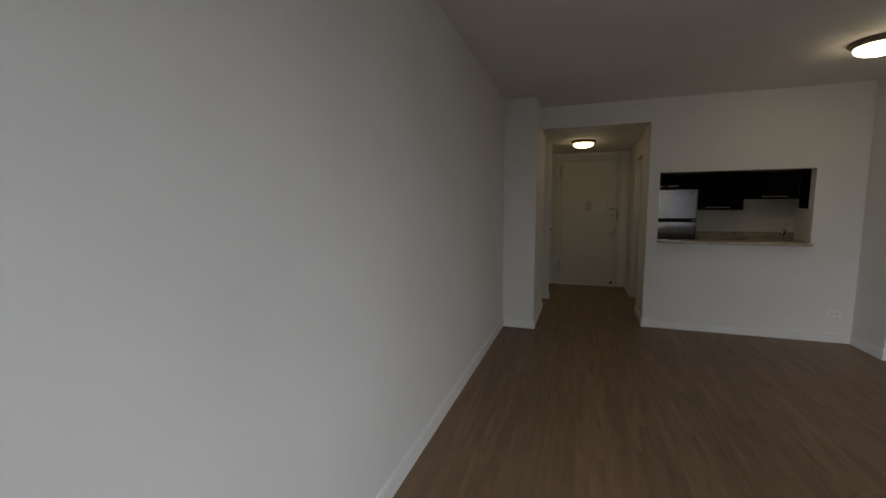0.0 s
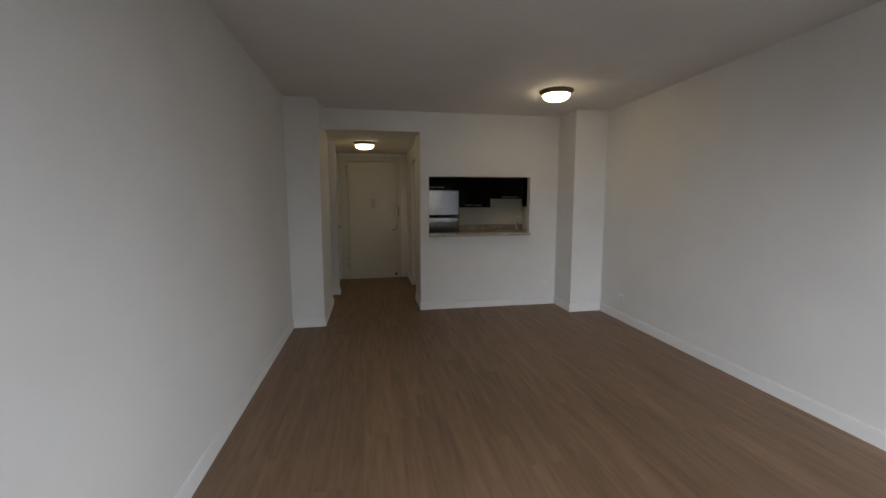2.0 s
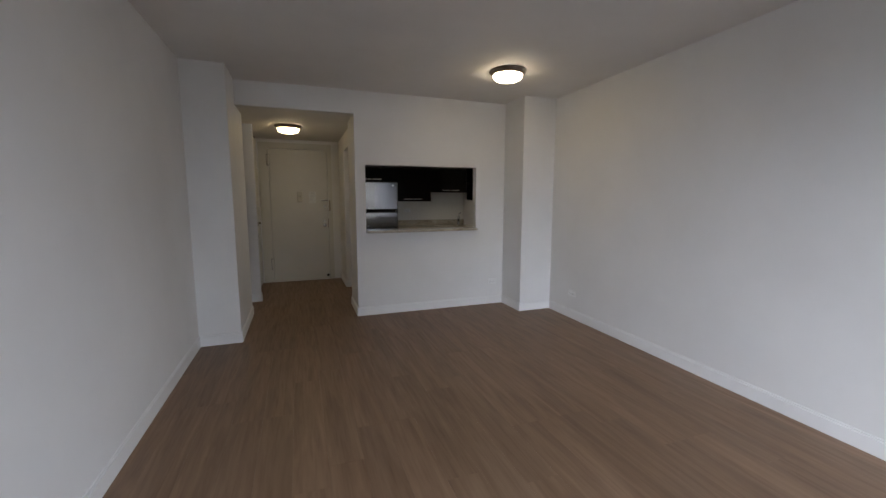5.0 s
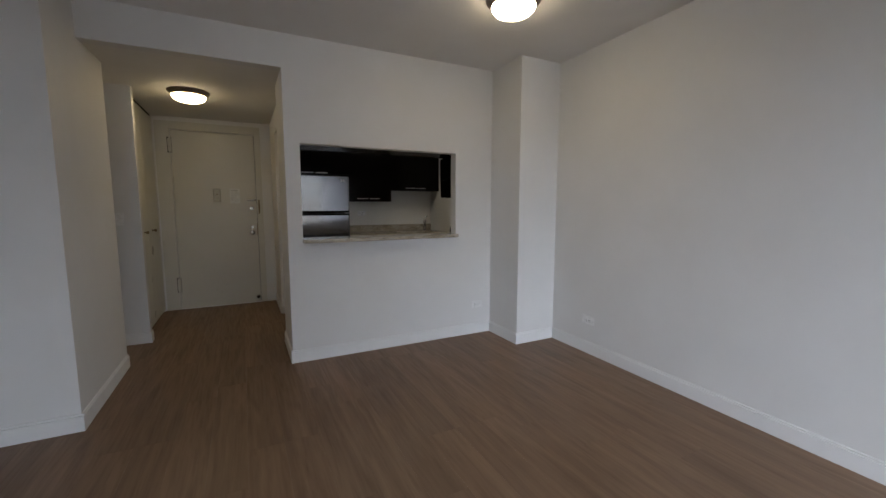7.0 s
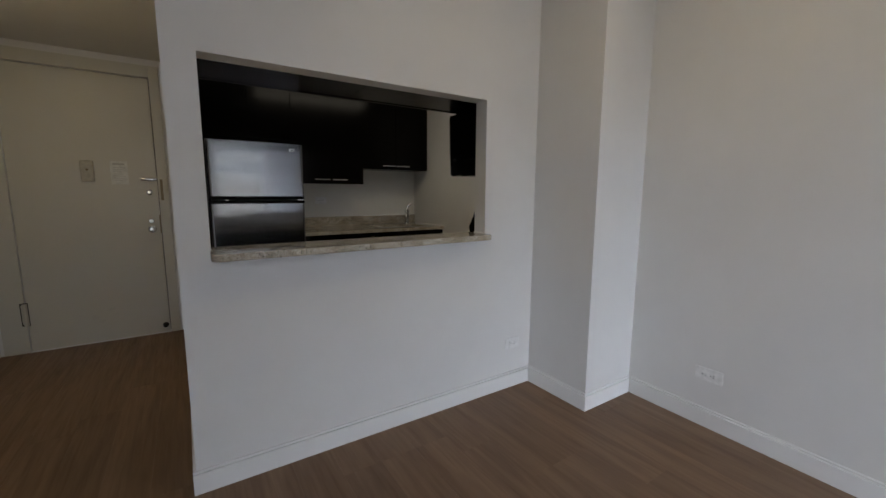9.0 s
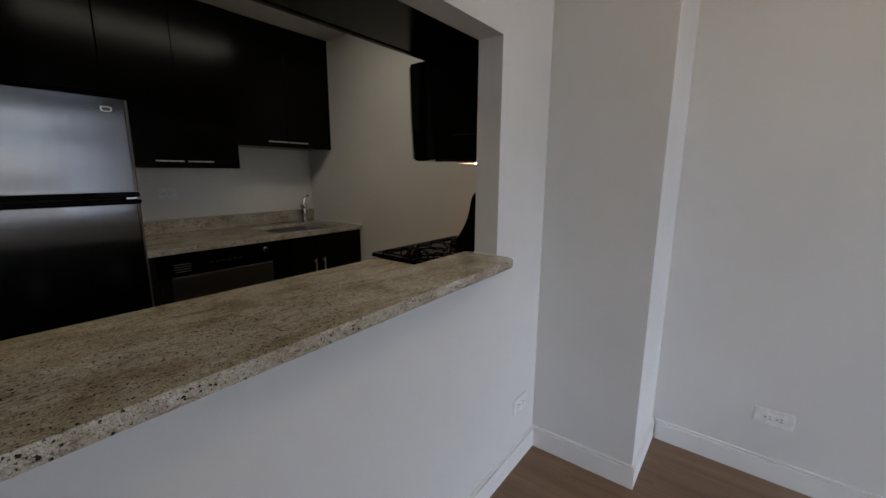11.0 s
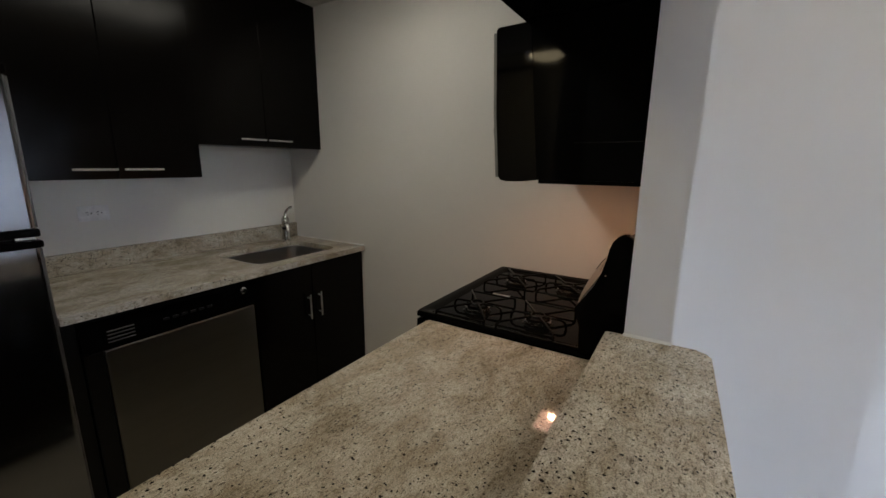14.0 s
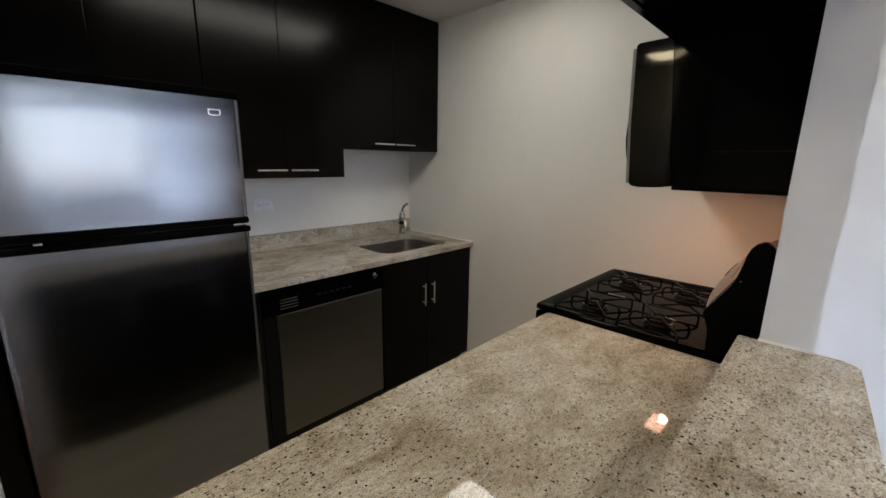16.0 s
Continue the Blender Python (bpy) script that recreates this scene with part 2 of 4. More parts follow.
def lathe(bm, profile, segs=32, at=(0, 0, 0), axis="z"):
    """Turns a profile of (radius, height) about an axis."""
    rings = []
    for r, h in profile:
        ring = []
        for k in range(segs):
            a = 2 * math.pi * k / segs
            p = (r * math.cos(a), r * math.sin(a), h)
            p = {"z": p, "y": (p[0], p[2], p[1]), "x": (p[2], p[0], p[1])}[axis]
            ring.append(bm.verts.new(Vector(p) + Vector(at)))
        rings.append(ring)
    for a, b in zip(rings, rings[1:]):
        for k in range(segs):
            bm.faces.new((a[k], a[(k + 1) % segs], b[(k + 1) % segs], b[k]))
    for ring in (rings[0], rings[-1]):
        bm.faces.new(ring)
    return bm


def tube(bm, points, radius, segs=8):
    """A round rod along a line of points."""
    pts = [Vector(p) for p in points]
    rings = []
    for i, p in enumerate(pts):
        d = (pts[min(i + 1, len(pts) - 1)] - pts[max(i - 1, 0)]).normalized()
        u = d.orthogonal().normalized() if i == 0 else (u - d * u.dot(d)).normalized()
        w = d.cross(u)
        rings.append([bm.verts.new(p + radius * (math.cos(a) * u + math.sin(a) * w)) for a in (2 * math.pi * k / segs for k in range(segs))])
    for a, b in zip(rings, rings[1:]):
        for k in range(segs):
            bm.faces.new((a[k], a[(k + 1) % segs], b[(k + 1) % segs], b[k]))
    bm.faces.new(rings[0][::-1])
    bm.faces.new(rings[-1])
    return bm


def prism(bm, outline, lo, hi, axis="x"):
    """A closed outline pulled from lo to hi along an axis; outline in the two other axes, in order."""
    def place(p, h):
        return {"x": (h, p[0], p[1]), "y": (p[0], h, p[1]), "z": (p[0], p[1], h)}[axis]
    a = [bm.verts.new(place(p, lo)) for p in outline]
    b = [bm.verts.new(place(p, hi)) for p in outline]
    bm.faces.new(a[::-1])
    bm.faces.new(b)
    for k in range(len(a)):
        n = (k + 1) % len(a)
        bm.faces.new((a[k], a[n], b[n], b[k]))
    return bm


def rounded(x0, x1, y0, y1, r, n=6):
    """A rectangle's outline with round corners; r: one radius or four (from x1,y1 anticlockwise)."""
    rs = r if isinstance(r, tuple) else (r,) * 4
    out = []
    for (cx, cy, s), q in zip(((x1, y1, 0), (x0, y1, 90), (x0, y0, 180), (x1, y0, 270)), rs):
        if q <= 0:
            out.append((cx, cy))
            continue
        ox, oy = cx - math.copysign(q, cx - (x0 + x1) / 2), cy - math.copysign(q, cy - (y0 + y1) / 2)
        out += [(ox + q * math.cos(radians(s + 90 * k / n)), oy + q * math.sin(radians(s + 90 * k / n))) for k in range(n + 1)]
    return out


def shape(name, bm, material, smooth=False):
    bmesh.ops.recalc_face_normals(bm, faces=bm.faces)
    me = bpy.data.meshes.new(name)
    bm.to_mesh(me)
    bm.free()
    me.materials.append(material)
    if smooth:
        for p in me.polygons:
            p.use_smooth = True
        me.set_sharp_from_angle(angle=radians(35))
        for p in me.polygons:
            if abs(p.normal.z) > 0.999 and p.area > 0.02:
                p.use_smooth = False
    return new(name, me)


def part(name, bm, material, parent=None, label="", smooth=False):
    ob = shape(name, bm, material, smooth)
    if parent is not None:
        ob.parent = parent
        ob.matrix_parent_inverse = parent.matrix_world.inverted()
    if label:
        ob["label"] = label
    return ob


def thing(name, at, label, category, group="", kind=""):
    ob = new(name)
    ob.location = at
    ob.empty_display_size = 0.1
    bpy.context.view_layer.update()
    return tagged(ob, label, category, group, kind)


def setting(name, bm, material, label, category, smooth=False):
    return tagged(shape(name, bm, material, smooth), label, category, kind="structure")


def B(*a, **k):
    return box(bmesh.new(), *a, **k)


# ---- plan ----
XL, XR = -1.040, 2.885           # living room side walls
YP, YPK = 4.98, 5.078  # pass-through wall: room side, kitchen side
ZC, ZH, ZK = 2.597, 2.352, 2.349  # ceilings: living room, hall, kitchen
OX0, OX1, OZ0, OZ1 = 0.634, 2.042, 0.994, 1.787  # pass-through opening
YD, YKB = 7.42, 7.367          # entrance door wall, kitchen back wall

bm = B(XL - 0.15, XR + 0.15, YS - 0.15, YD + 0.15, -0.12, -0.012)
box(bm, -2.2, XL - 0.15, 5.40, 6.20, -0.12, -0.012)
setting("floor", bm, UNDER, "dark underlay below brown wood-look vinyl planks", "floor")
setting("wall_west", B(XL - 0.15, XL, YS - 0.15, 4.48, -0.1, ZC + 0.1), WALL, "plain white painted living room wall, lightly scuffed", "wall")


def east(y):
    """The long wall leans in a little towards the window end."""
    return XR - 0.026 * max(0.0, 4.5 - y)


bm = prism(bmesh.new(), [(east(YS - 0.15), YS - 0.15), (XR + 0.15, YS - 0.15), (XR + 0.15, YD + 0.15), (XR, YD + 0.15), (XR, 4.5)], -0.1, ZC + 0.1, "z")
setting("wall_east", bm, WALL, "long white painted wall of living room and kitchen", "wall")
setting("column_left", B(XL - 0.15, -0.680, 4.48, 5.5, -0.1, ZC + 0.1), WALL, "white painted boxed-out column beside the hall", "column")
setting("column_right", B(2.447, XR, 4.52, YP, -0.1, ZC + 0.1), WALL, "white painted boxed-out column in the room's corner", "column")



def holed_wall(xs, zs, y0, y1):
    """One wall along x with a rectangular hole between the middle pair of xs and of zs."""
    bm = bmesh.new()
    v = {(i, j, k): bm.verts.new((xs[i], y, zs[j])) for i in range(4) for j in range(4) for k, y in enumerate((y0, y1))}
    for i in range(3):
        for j in range(3):
            if (i, j) != (1, 1):
                for k in (0, 1):
                    bm.faces.new([v[i, j, k], v[i + 1, j, k], v[i + 1, j + 1, k], v[i, j + 1, k]])
    for i in range(3):
        for j in (0, 3) + ((1, 2) if i == 1 else ()):
            bm.faces.new([v[i, j, 0], v[i + 1, j, 0], v[i + 1, j, 1], v[i, j, 1]])
            bm.faces.new([v[j, i, 0], v[j, i + 1, 0], v[j, i + 1, 1], v[j, i, 1]])
    bmesh.ops.recalc_face_normals(bm, faces=bm.faces)
    return bm


bm = holed_wall((0.52, OX0, OX1, XR), (-0.1, OZ0, OZ1, ZC + 0.1), YP, YPK)
setting("wall_pass_through", bm, WALL, "white partition wall with a kitchen pass-through opening", "wall")
setting("hall_header", B(-0.680, 0.52, YP, YPK, 2.345, ZC + 0.1), WALL, "white painted header above the hall opening", "wall")
bm = bmesh.new()
box(bm, 0.52, 0.63, YPK, 5.57, -0.1, ZC + 0.1)
box(bm, 0.575, 0.685, 6.65, YD, -0.1, ZC + 0.1)
box(bm, 0.575, 0.63, 5.57, 6.65, 2.12, ZC + 0.1)
setting("wall_hall_kitchen", bm, WALL, "white hall wall with a kitchen doorway", "wall")
setting("wall_kitchen_north", B(0.685, XR, YKB, YKB + 0.26, -0.1, ZC + 0.1), KWALL, "off-white painted kitchen back wall", "wall")
setting("wall_closet", B(-2.2, -0.633, 6.118, 6.20, -0.1, ZC + 0.1), WALL, "white painted wall beside the hall closet", "wall")
setting("closet_jamb", B(-0.80, -0.700, 7.388, YD, -0.1, ZC + 0.1), WALL, "narrow white jamb between closet and entrance wall", "wall")
setting("wall_closet_back", B(-1.35, -1.25, 6.20, YD, -0.1, ZC + 0.1), WALL, "white back wall inside the closet", "wall")
bm = bmesh.new()
box(bm, -1.35, -0.534, YD, YD + 0.15, -0.1, ZC + 0.1)
box(bm, 0.379, 0.685, YD, YD + 0.15, -0.1, ZC + 0.1)
box(bm, -0.534, 0.379, YD, YD + 0.15, 2.203, ZC + 0.1)
box(bm, -0.534, 0.379, YD + 0.075, YD + 0.15, -0.1, 2.203)
setting("wall_north", bm, WALL, "white wall at the end of the hall", "wall")
setting("wall_side_passage", B(-2.2, XL - 0.15, 5.40, 5.5, -0.1, ZC + 0.1), WALL, "white side wall of the short side passage", "wall")
setting("wall_passage_end", B(-2.2, -2.1, 5.5, 6.118, -0.1, ZC + 0.1), WALL, "white end wall of the short side passage", "wall")
bm = holed_wall((XL, WIN[0], WIN[1], XR), (-0.1, WIN[2], WIN[3], ZC + 0.1), YS - 0.15, YS)
setting("wall_south", bm, WALL, "white window wall behind the start", "wall")

setting("ceiling", B(XL, XR, YS, YP, ZC, ZC + 0.1), CEIL, "white painted living room ceiling", "ceiling")
setting("ceiling_hall", B(-2.2, 0.575, YPK, YD, ZH, ZH + 0.1), CEIL, "lowered white painted hall ceiling", "ceiling")
setting("ceiling_kitchen", B(0.63, XR, YPK, YKB, ZK, ZK + 0.1), CEIL, "lowered white painted kitchen ceiling", "ceiling")
setting("floor_kitchen", B(0.64, XR, YPK, YKB, -0.010, 0.004), LINO, "pale beige-grey sheet vinyl kitchen floor", "floor")
setting("ground", B(-400, 400, -400, YS - 0.2, -14.2, -14), GROUND, "dull ground far below the window", "ground")

# window behind the start of the walk
win = thing("window_1", ((WIN[0] + WIN[1]) / 2, YS - 0.07, WIN[2]), "wide three-light window with white metal sashes", "window", kind="structure")
w3 = (WIN[1] - WIN[0]) / 3
for k in range(3):
    x0, x1 = WIN[0] + k * w3, WIN[0] + (k + 1) * w3
    bm = bmesh.new()
    box(bm, x0, x0 + 0.05, YS - 0.11, YS - 0.05, WIN[2], WIN[3])
    box(bm, x1 - 0.05, x1, YS - 0.11, YS - 0.05, WIN[2], WIN[3])
    for z in (WIN[2], 1.38, WIN[3] - 0.05):
        box(bm, x0 + 0.05, x1 - 0.05, YS - 0.11, YS - 0.05, z, z + 0.05)
    part("window_frame", bm, TRIM, win)
    for z0, z1 in ((WIN[2] + 0.05, 1.38), (1.43, WIN[3] - 0.05)):
        p = part("pane", B(x0 + 0.05, x1 - 0.05, YS - 0.084, YS - 0.078, z0, z1), GLASS_M, win)
        p.visible_shadow = False
part("window_sill", B(WIN[0] - 0.03, WIN[1] + 0.03, YS - 0.05, YS + 0.06, WIN[2] - 0.03, WIN[2] - 0.002, bevel=0.004), TRIM, win)


# baseboards: flat board with a narrow groove under its top bead
BOARD = [(0, 0), (0.013, 0), (0.013, 0.088), (0.012, 0.089), (0.002, 0.0895), (0.002, 0.0965), (0.009, 0.097), (0.010, 0.101), (0.008, 0.104), (0, 0.104)]


def baseboard(x0, x1, y0, y1, side):
    """side: the way that the board faces, as '+x', '-x', '+y', '-y'; the other pair of numbers is its run."""
    prof = BOARD
    bm = bmesh.new()
    s = 1 if side[0] == "+" else -1
    if side[1] == "x":
        prism(bm, [(x0 + s * p, z) for p, z in prof], y0, y1, "y")
    else:
        prism(bm, [(y0 + s * p, z) for p, z in prof], x0, x1, "x")
    return setting("baseboard", bm, TRIM, "white painted wooden baseboard along the floor", "baseboard")


baseboard(XL, XL, YS, 4.48, "+x")
baseboard(XL + 0.013, -0.667, 4.48, 4.48, "-y")
baseboard(-0.680, -0.680, 4.48, 5.5, "+x")
bm = bmesh.new()
rows = [[bm.verts.new((east(y) - p, y, z)) for p, z in BOARD] for y in (YS, 4.5)]
for k in range(len(BOARD)):
    n = (k + 1) % len(BOARD)
    bm.faces.new((rows[0][k], rows[0][n], rows[1][n], rows[1][k]))
bm.faces.new(rows[0])
bm.faces.new(rows[1])
setting("baseboard", bm, TRIM, "white painted wooden baseboard along the long wall", "baseboard")
baseboard(2.434, XR - 0.013, 4.52, 4.52, "-y")
baseboard(2.447, 2.447, 4.52, YP, "-x")
baseboard(0.507, 2.434, YP, YP, "-y")
baseboard(0.52, 0.52, YP, 5.57, "-x")
baseboard(0.575, 0.685, 6.65, 6.65, "-y")
baseboard(0.575, 0.575, 6.65, YD, "-x")
baseboard(-2.1, -0.620, 6.118, 6.118, "-y")
baseboard(-0.633, -0.633, 6.118, 6.20, "+x")
baseboard(-2.1, -0.680, 5.5, 5.5, "+y")
baseboard(XL, XR, YS, YS, "+y")

# ---- entrance door ----
door = thing("door_1", (0.03, YD, 0), "closed cream-painted steel entrance door with locks and hinges", "door", kind="structure")
part("door_leaf", B(-0.420, 0.483, YD - 0.004, YD + 0.04, 0.008, 2.198, bevel=0.003), DOORP, door)
bm = bmesh.new()
box(bm, -0.572, -0.426, YD - 0.012, YD - 0.001, 0, 2.30, bevel=0.003)
box(bm, 0.489, 0.560, YD - 0.012, YD - 0.001, 0, 2.30, bevel=0.003)
box(bm, -0.426, 0.489, YD - 0.012, YD - 0.001, 2.205, 2.30, bevel=0.003)
part("door_frame", bm, DOORP, door, "cream-painted steel frame")
bm = bmesh.new()
box(bm, -0.425, 0.488, YD + 0.045, YD + 0.05, 0, 2.203)
part("gap", bm, DARK, door, "dark gap round the leaf")
part("threshold", B(-0.425, 0.488, YD - 0.01, YD + 0.05, 0.0, 0.007), TRIM, door)
for z0 in (0.225, 1.935):
    bm = bmesh.new()
    tube(bm, [(-0.423, YD - 0.024, z0), (-0.423, YD - 0.024, z0 + 0.17)], 0.015, 10)
    box(bm, -0.448, -0.432, YD - 0.016, YD - 0.006, z0 + 0.008, z0 + 0.162, bevel=0.003)
    # Flat dark plate stands in for the shaded groove round the hinge.
    part("hinge_shade", B(-0.4535, -0.4065, YD - 0.0135, YD - 0.0105, z0 - 0.006, z0 + 0.176), DARK, door)
    part("hinge", bm, DOORP, door, "painted-over knuckle hinge", True)
knob = part("knob", lathe(bmesh.new(), [(0.0, -0.062), (0.016, -0.061), (0.026, -0.052), (0.028, -0.042), (0.022, -0.032), (0.012, -0.026), (0.012, -0.012), (0.03, -0.010), (0.032, -0.003), (0.032, 0)], 24, (0.420, YD - 0.004, 0.942), "y"), CHROME, door, "polished chrome door knob", True)
part("lock_plate", lathe(bmesh.new(), [(0, -0.012), (0.016, -0.012), (0.02, -0.006), (0.02, 0)], 20, (0.420, YD - 0.004, 1.01), "y"), CHROME, door, "chrome lock rose", True)
part("deadbolt", lathe(bmesh.new(), [(0, -0.02), (0.012, -0.02), (0.014, -0.008), (0.023, -0.006), (0.024, 0)], 20, (0.424, YD - 0.004, 1.258), "y"), CHROME, door, "round chrome deadbolt cylinder", True)
bm = bmesh.new()
box(bm, 0.372, 0.486, YD - 0.022, YD - 0.006, 1.356, 1.378, bevel=0.004)
box(bm, 0.385, 0.40, YD - 0.034, YD - 0.02, 1.360, 1.374, bevel=0.003)
part("door_guard", bm, CHROME, door, "chrome swing-bar door guard", True)
part("strike_plate", B(0.503, 0.523, YD - 0.015, YD - 0.012, 1.19, 1.37, bevel=0.001), BRASS, door, "worn steel strike plate")
part("latch_edge", B(0.476, 0.487, YD - 0.009, YD - 0.004, 0.90, 1.06), BRASS, door, "dark latch plate on the door's edge")
part("door_stop", lathe(bmesh.new(), [(0, -0.035), (0.016, -0.033), (0.02, -0.02), (0.012, -0.012), (0.022, -0.008), (0.024, 0)], 16, (0.452, YD - 0.004, 0.07), "y"), BLACKP, door, "dark rubber-tipped kick-down door stop", True)

box_ob = thing("intercom", (0.035, YD - 0.004, 1.34), "small beige door chime box on the entrance door", "intercom")
part("body", B(-0.005, 0.078, YD - 0.038, YD - 0.004, 1.338, 1.507, bevel=0.008, seg=3), IVORY, box_ob)
part("button", lathe(bmesh.new(), [(0, -0.005), (0.008, -0.004), (0.009, 0)], 16, (0.037, YD - 0.038, 1.435), "y"), BRASS, box_ob, "small round button", True)
paper = thing("notice", (0.235, YD - 0.004, 1.32), "white paper notice in a clear sleeve on the entrance door", "notice")
part("sheet", B(0.178, 0.292, YD - 0.0065, YD - 0.0045, 1.322, 1.512), PAPER, paper)
part("heading", B(0.196, 0.274, YD - 0.0076, YD - 0.0066, 1.480, 1.494), INK, paper, "grey heading bar")
for k in range(7):
    part("text_line", B(0.196, 0.276 - 0.012 * ((k * 5) % 4), YD - 0.0074, YD - 0.0066, 1.456 - 0.017 * k, 1.460 - 0.017 * k), INK, paper)

for ob in (door, box_ob, paper):
    ob.location.x -= 0.109

# ---- hall closet ----
for y0, y1, ky in ((6.204, 6.782, 6.555), (6.786, 7.384, 6.967)):
    leaf = thing("closet_door", (-0.70, (y0 + y1) / 2, 0), "closed flat cream-painted full-height closet door", "closet door", "closet doors in the hall")
    part("panel", B(-0.738, -0.700, y0, y1, 0.022, 2.318, bevel=0.003), DOORP, leaf)
    part("knob", lathe(bmesh.new(), [(0, 0.046), (0.012, 0.045), (0.017, 0.036), (0.016, 0.026), (0.007, 0.018), (0.007, 0.004), (0.014, 0.003), (0.014, 0)], 20, (-0.700, ky, 1.022), "x"), BRASS, leaf, "small round brass knob", True)
# Dark strip gives the gap above the closet doors its shade.
setting("closet_top_gap", B(-0.76, -0.71, 6.20, 7.388, 2.322, ZH), DARK, "dark strip for the shaded gap above the closet doors", "track")

# ---- plates on the walls ----
def receptacle_parts(parent, c, u, n, long):
    """Two sockets with slots on a plate centred at c; u: along the pair, n: outwards."""
    c, u, n = Vector(c), Vector(u), Vector(n)
    w = n.cross(u)

    def slab(name, mid, a, b2, d, mat, bev):
        bm = B(-a / 2, a / 2, -b2 / 2, b2 / 2, 0, d, bevel=bev)
        bmesh.ops.transform(bm, matrix=Matrix((u, w, n)).transposed().to_4x4(), verts=bm.verts)
        bmesh.ops.translate(bm, vec=mid, verts=bm.verts)
        return part(name, bm, mat, parent)

    slab("plate", c, long, 0.072, 0.006, PLASTIC, 0.002)
    for s in (-1, 1):
        face = slab("socket", c + u * s * 0.0195 + n * 0.006, 0.033, 0.028, 0.0022, PLASTIC, 0.0006)
        for a, b2, l in ((-0.0065, 0.006, 0.009), (-0.0065, -0.006, 0.007)):
            slab("slot", c + u * (s * 0.0195 + a * 1) + w * b2 + n * 0.0083, l, 0.0022, 0.0006, DARK, 0)
        slab("slot", c + u * (s * 0.0195 + 0.009) + n * 0.0083, 0.005, 0.005, 0.0006, DARK, 0)
    slab("screw", c + n * 0.006, 0.005, 0.005, 0.0012, NICKEL, 0)


def outlet(c, u, n, label, long=0.118):
    ob = thing("wall_outlet", c, label, "outlet", "wall outlets")
    receptacle_parts(ob, c, u, n, long)
    return ob


outlet((east(4.06) + 0.0015, 4.062, 0.292), (0, 1, 0), (-1, 0, 0), "white duplex outlet mounted sideways low on the wall", 0.135)
outlet((east(1.235) + 0.001, 1.235, 0.215), (0, 0, 1), (-1, 0, 0), "white duplex outlet mounted upright low on the wall", 0.118)
outlet((2.289, YP, 0.298), (1, 0, 0), (0, -1, 0), "white duplex outlet on the low pass-through wall")
outlet((1.765, YKB, 1.183), (1, 0, 0), (0, -1, 0), "white duplex outlet above the kitchen counter")

sw = thing("light_switch", (-0.793, 6.118, 1.174), "white double rocker light switch in the hall", "light switch")
part("plate", B(-0.833, -0.753, 6.111, 6.118, 1.116, 1.232, bevel=0.003), PLASTIC, sw)
for x in (-0.810, -0.776):
    part("rocker", B(x - 0.012, x + 0.012, 6.106, 6.111, 1.148, 1.20, bevel=0.002), PLASTIC, sw)


# ---- ceiling lamps ----
def flush_lamp(x, y, z, glass):
    ob = thing("ceiling_lamp", (x, y, z), "lit flush dome ceiling lamp, white glass in a dark metal rim", "ceiling lamp", "flush ceiling lamps")
    part("rim", lathe(bmesh.new(), [(0.02, 0), (0.172, 0), (0.175, -0.005), (0.174, -0.010), (0.166, -0.015), (0.163, -0.022), (0.154, -0.030), (0.147, -0.038), (0.142, -0.041), (0.02, -0.041)], 48, (x, y, z)), BRONZE, ob, "dark bronze metal rim", True)
    part("shade", lathe(bmesh.new(), [(0.140, -0.0415), (0.140, -0.047), (0.135, -0.060), (0.122, -0.074), (0.099, -0.087), (0.068, -0.096), (0.032, -0.101), (0.004, -0.102)], 48, (x, y, z)), glass, ob, "glowing white glass dome", True)
    return ob


flush_lamp(1.815, 3.80, ZC, DOME)
flush_lamp(-0.19, 6.10, ZH, DOME_HALL)

tube_ob = thing("fluorescent_light", (1.88, 6.18, ZK), "lit wraparound fluorescent fixture on the kitchen ceiling", "ceiling light")
part("base", B(1.30, 2.46, 6.05, 6.30, ZK - 0.02, ZK - 0.001, bevel=0.003), TRIM, tube_ob)
part("diffuser", prism(bmesh.new(), rounded(1.28, 2.48, 6.01, 6.34, 0.05), ZK - 0.045, ZK - 0.0205, "z"), TUBE, tube_ob, "glowing white plastic lens")

# ---- pass-through ledge and counters ----
outline = [(x, y - 0.045 * (OX1 - x) / (OX1 - OX0) if y < YP else y) for x, y in rounded(OX0 - 0.004, OX1 + 0.004, 4.903, 5.120, (0.004, 0.004, 0.03, 0.028))]
bm = prism(bmesh.new(), outline, OZ0 + 0.001, OZ0 + 0.031, "z")
bmesh.ops.bevel(bm, geom=[e for e in bm.edges if abs(e.verts[0].co.z - e.verts[1].co.z) < 1e-5], offset=0.006, segments=3, affect="EDGES", profile=0.5)
led = shape("bar_ledge", bm, GRANITE, True)
tagged(led, "polished beige granite ledge on the pass-through wall", "ledge")
for x0, x1 in ((OX0 + 0.0005, OX0 + 0.005), (OX1 - 0.005, OX1 - 0.0005)):
    part("caulk", prism(bmesh.new(), [(x0, OZ0 + 0.0312), (x1, OZ0 + 0.0312), (x0 if x0 < 1 else x1, OZ0 + 0.037)], YP - 0.002, YPK + 0.002, "y"), CAULK, led, "thin white caulk bead")
bm = prism(bmesh.new(), rounded(0.634, 2.092, YPK + 0.002, 5.679, 0.006), 0.884, 0.914, "z")
bmesh.ops.bevel(bm, geom=[e for e in bm.edges if abs(e.verts[0].co.z - e.verts[1].co.z) < 1e-5], offset=0.005, segments=2, affect="EDGES", profile=0.5)
pen = shape("peninsula_countertop", bm, GRANITE, True)
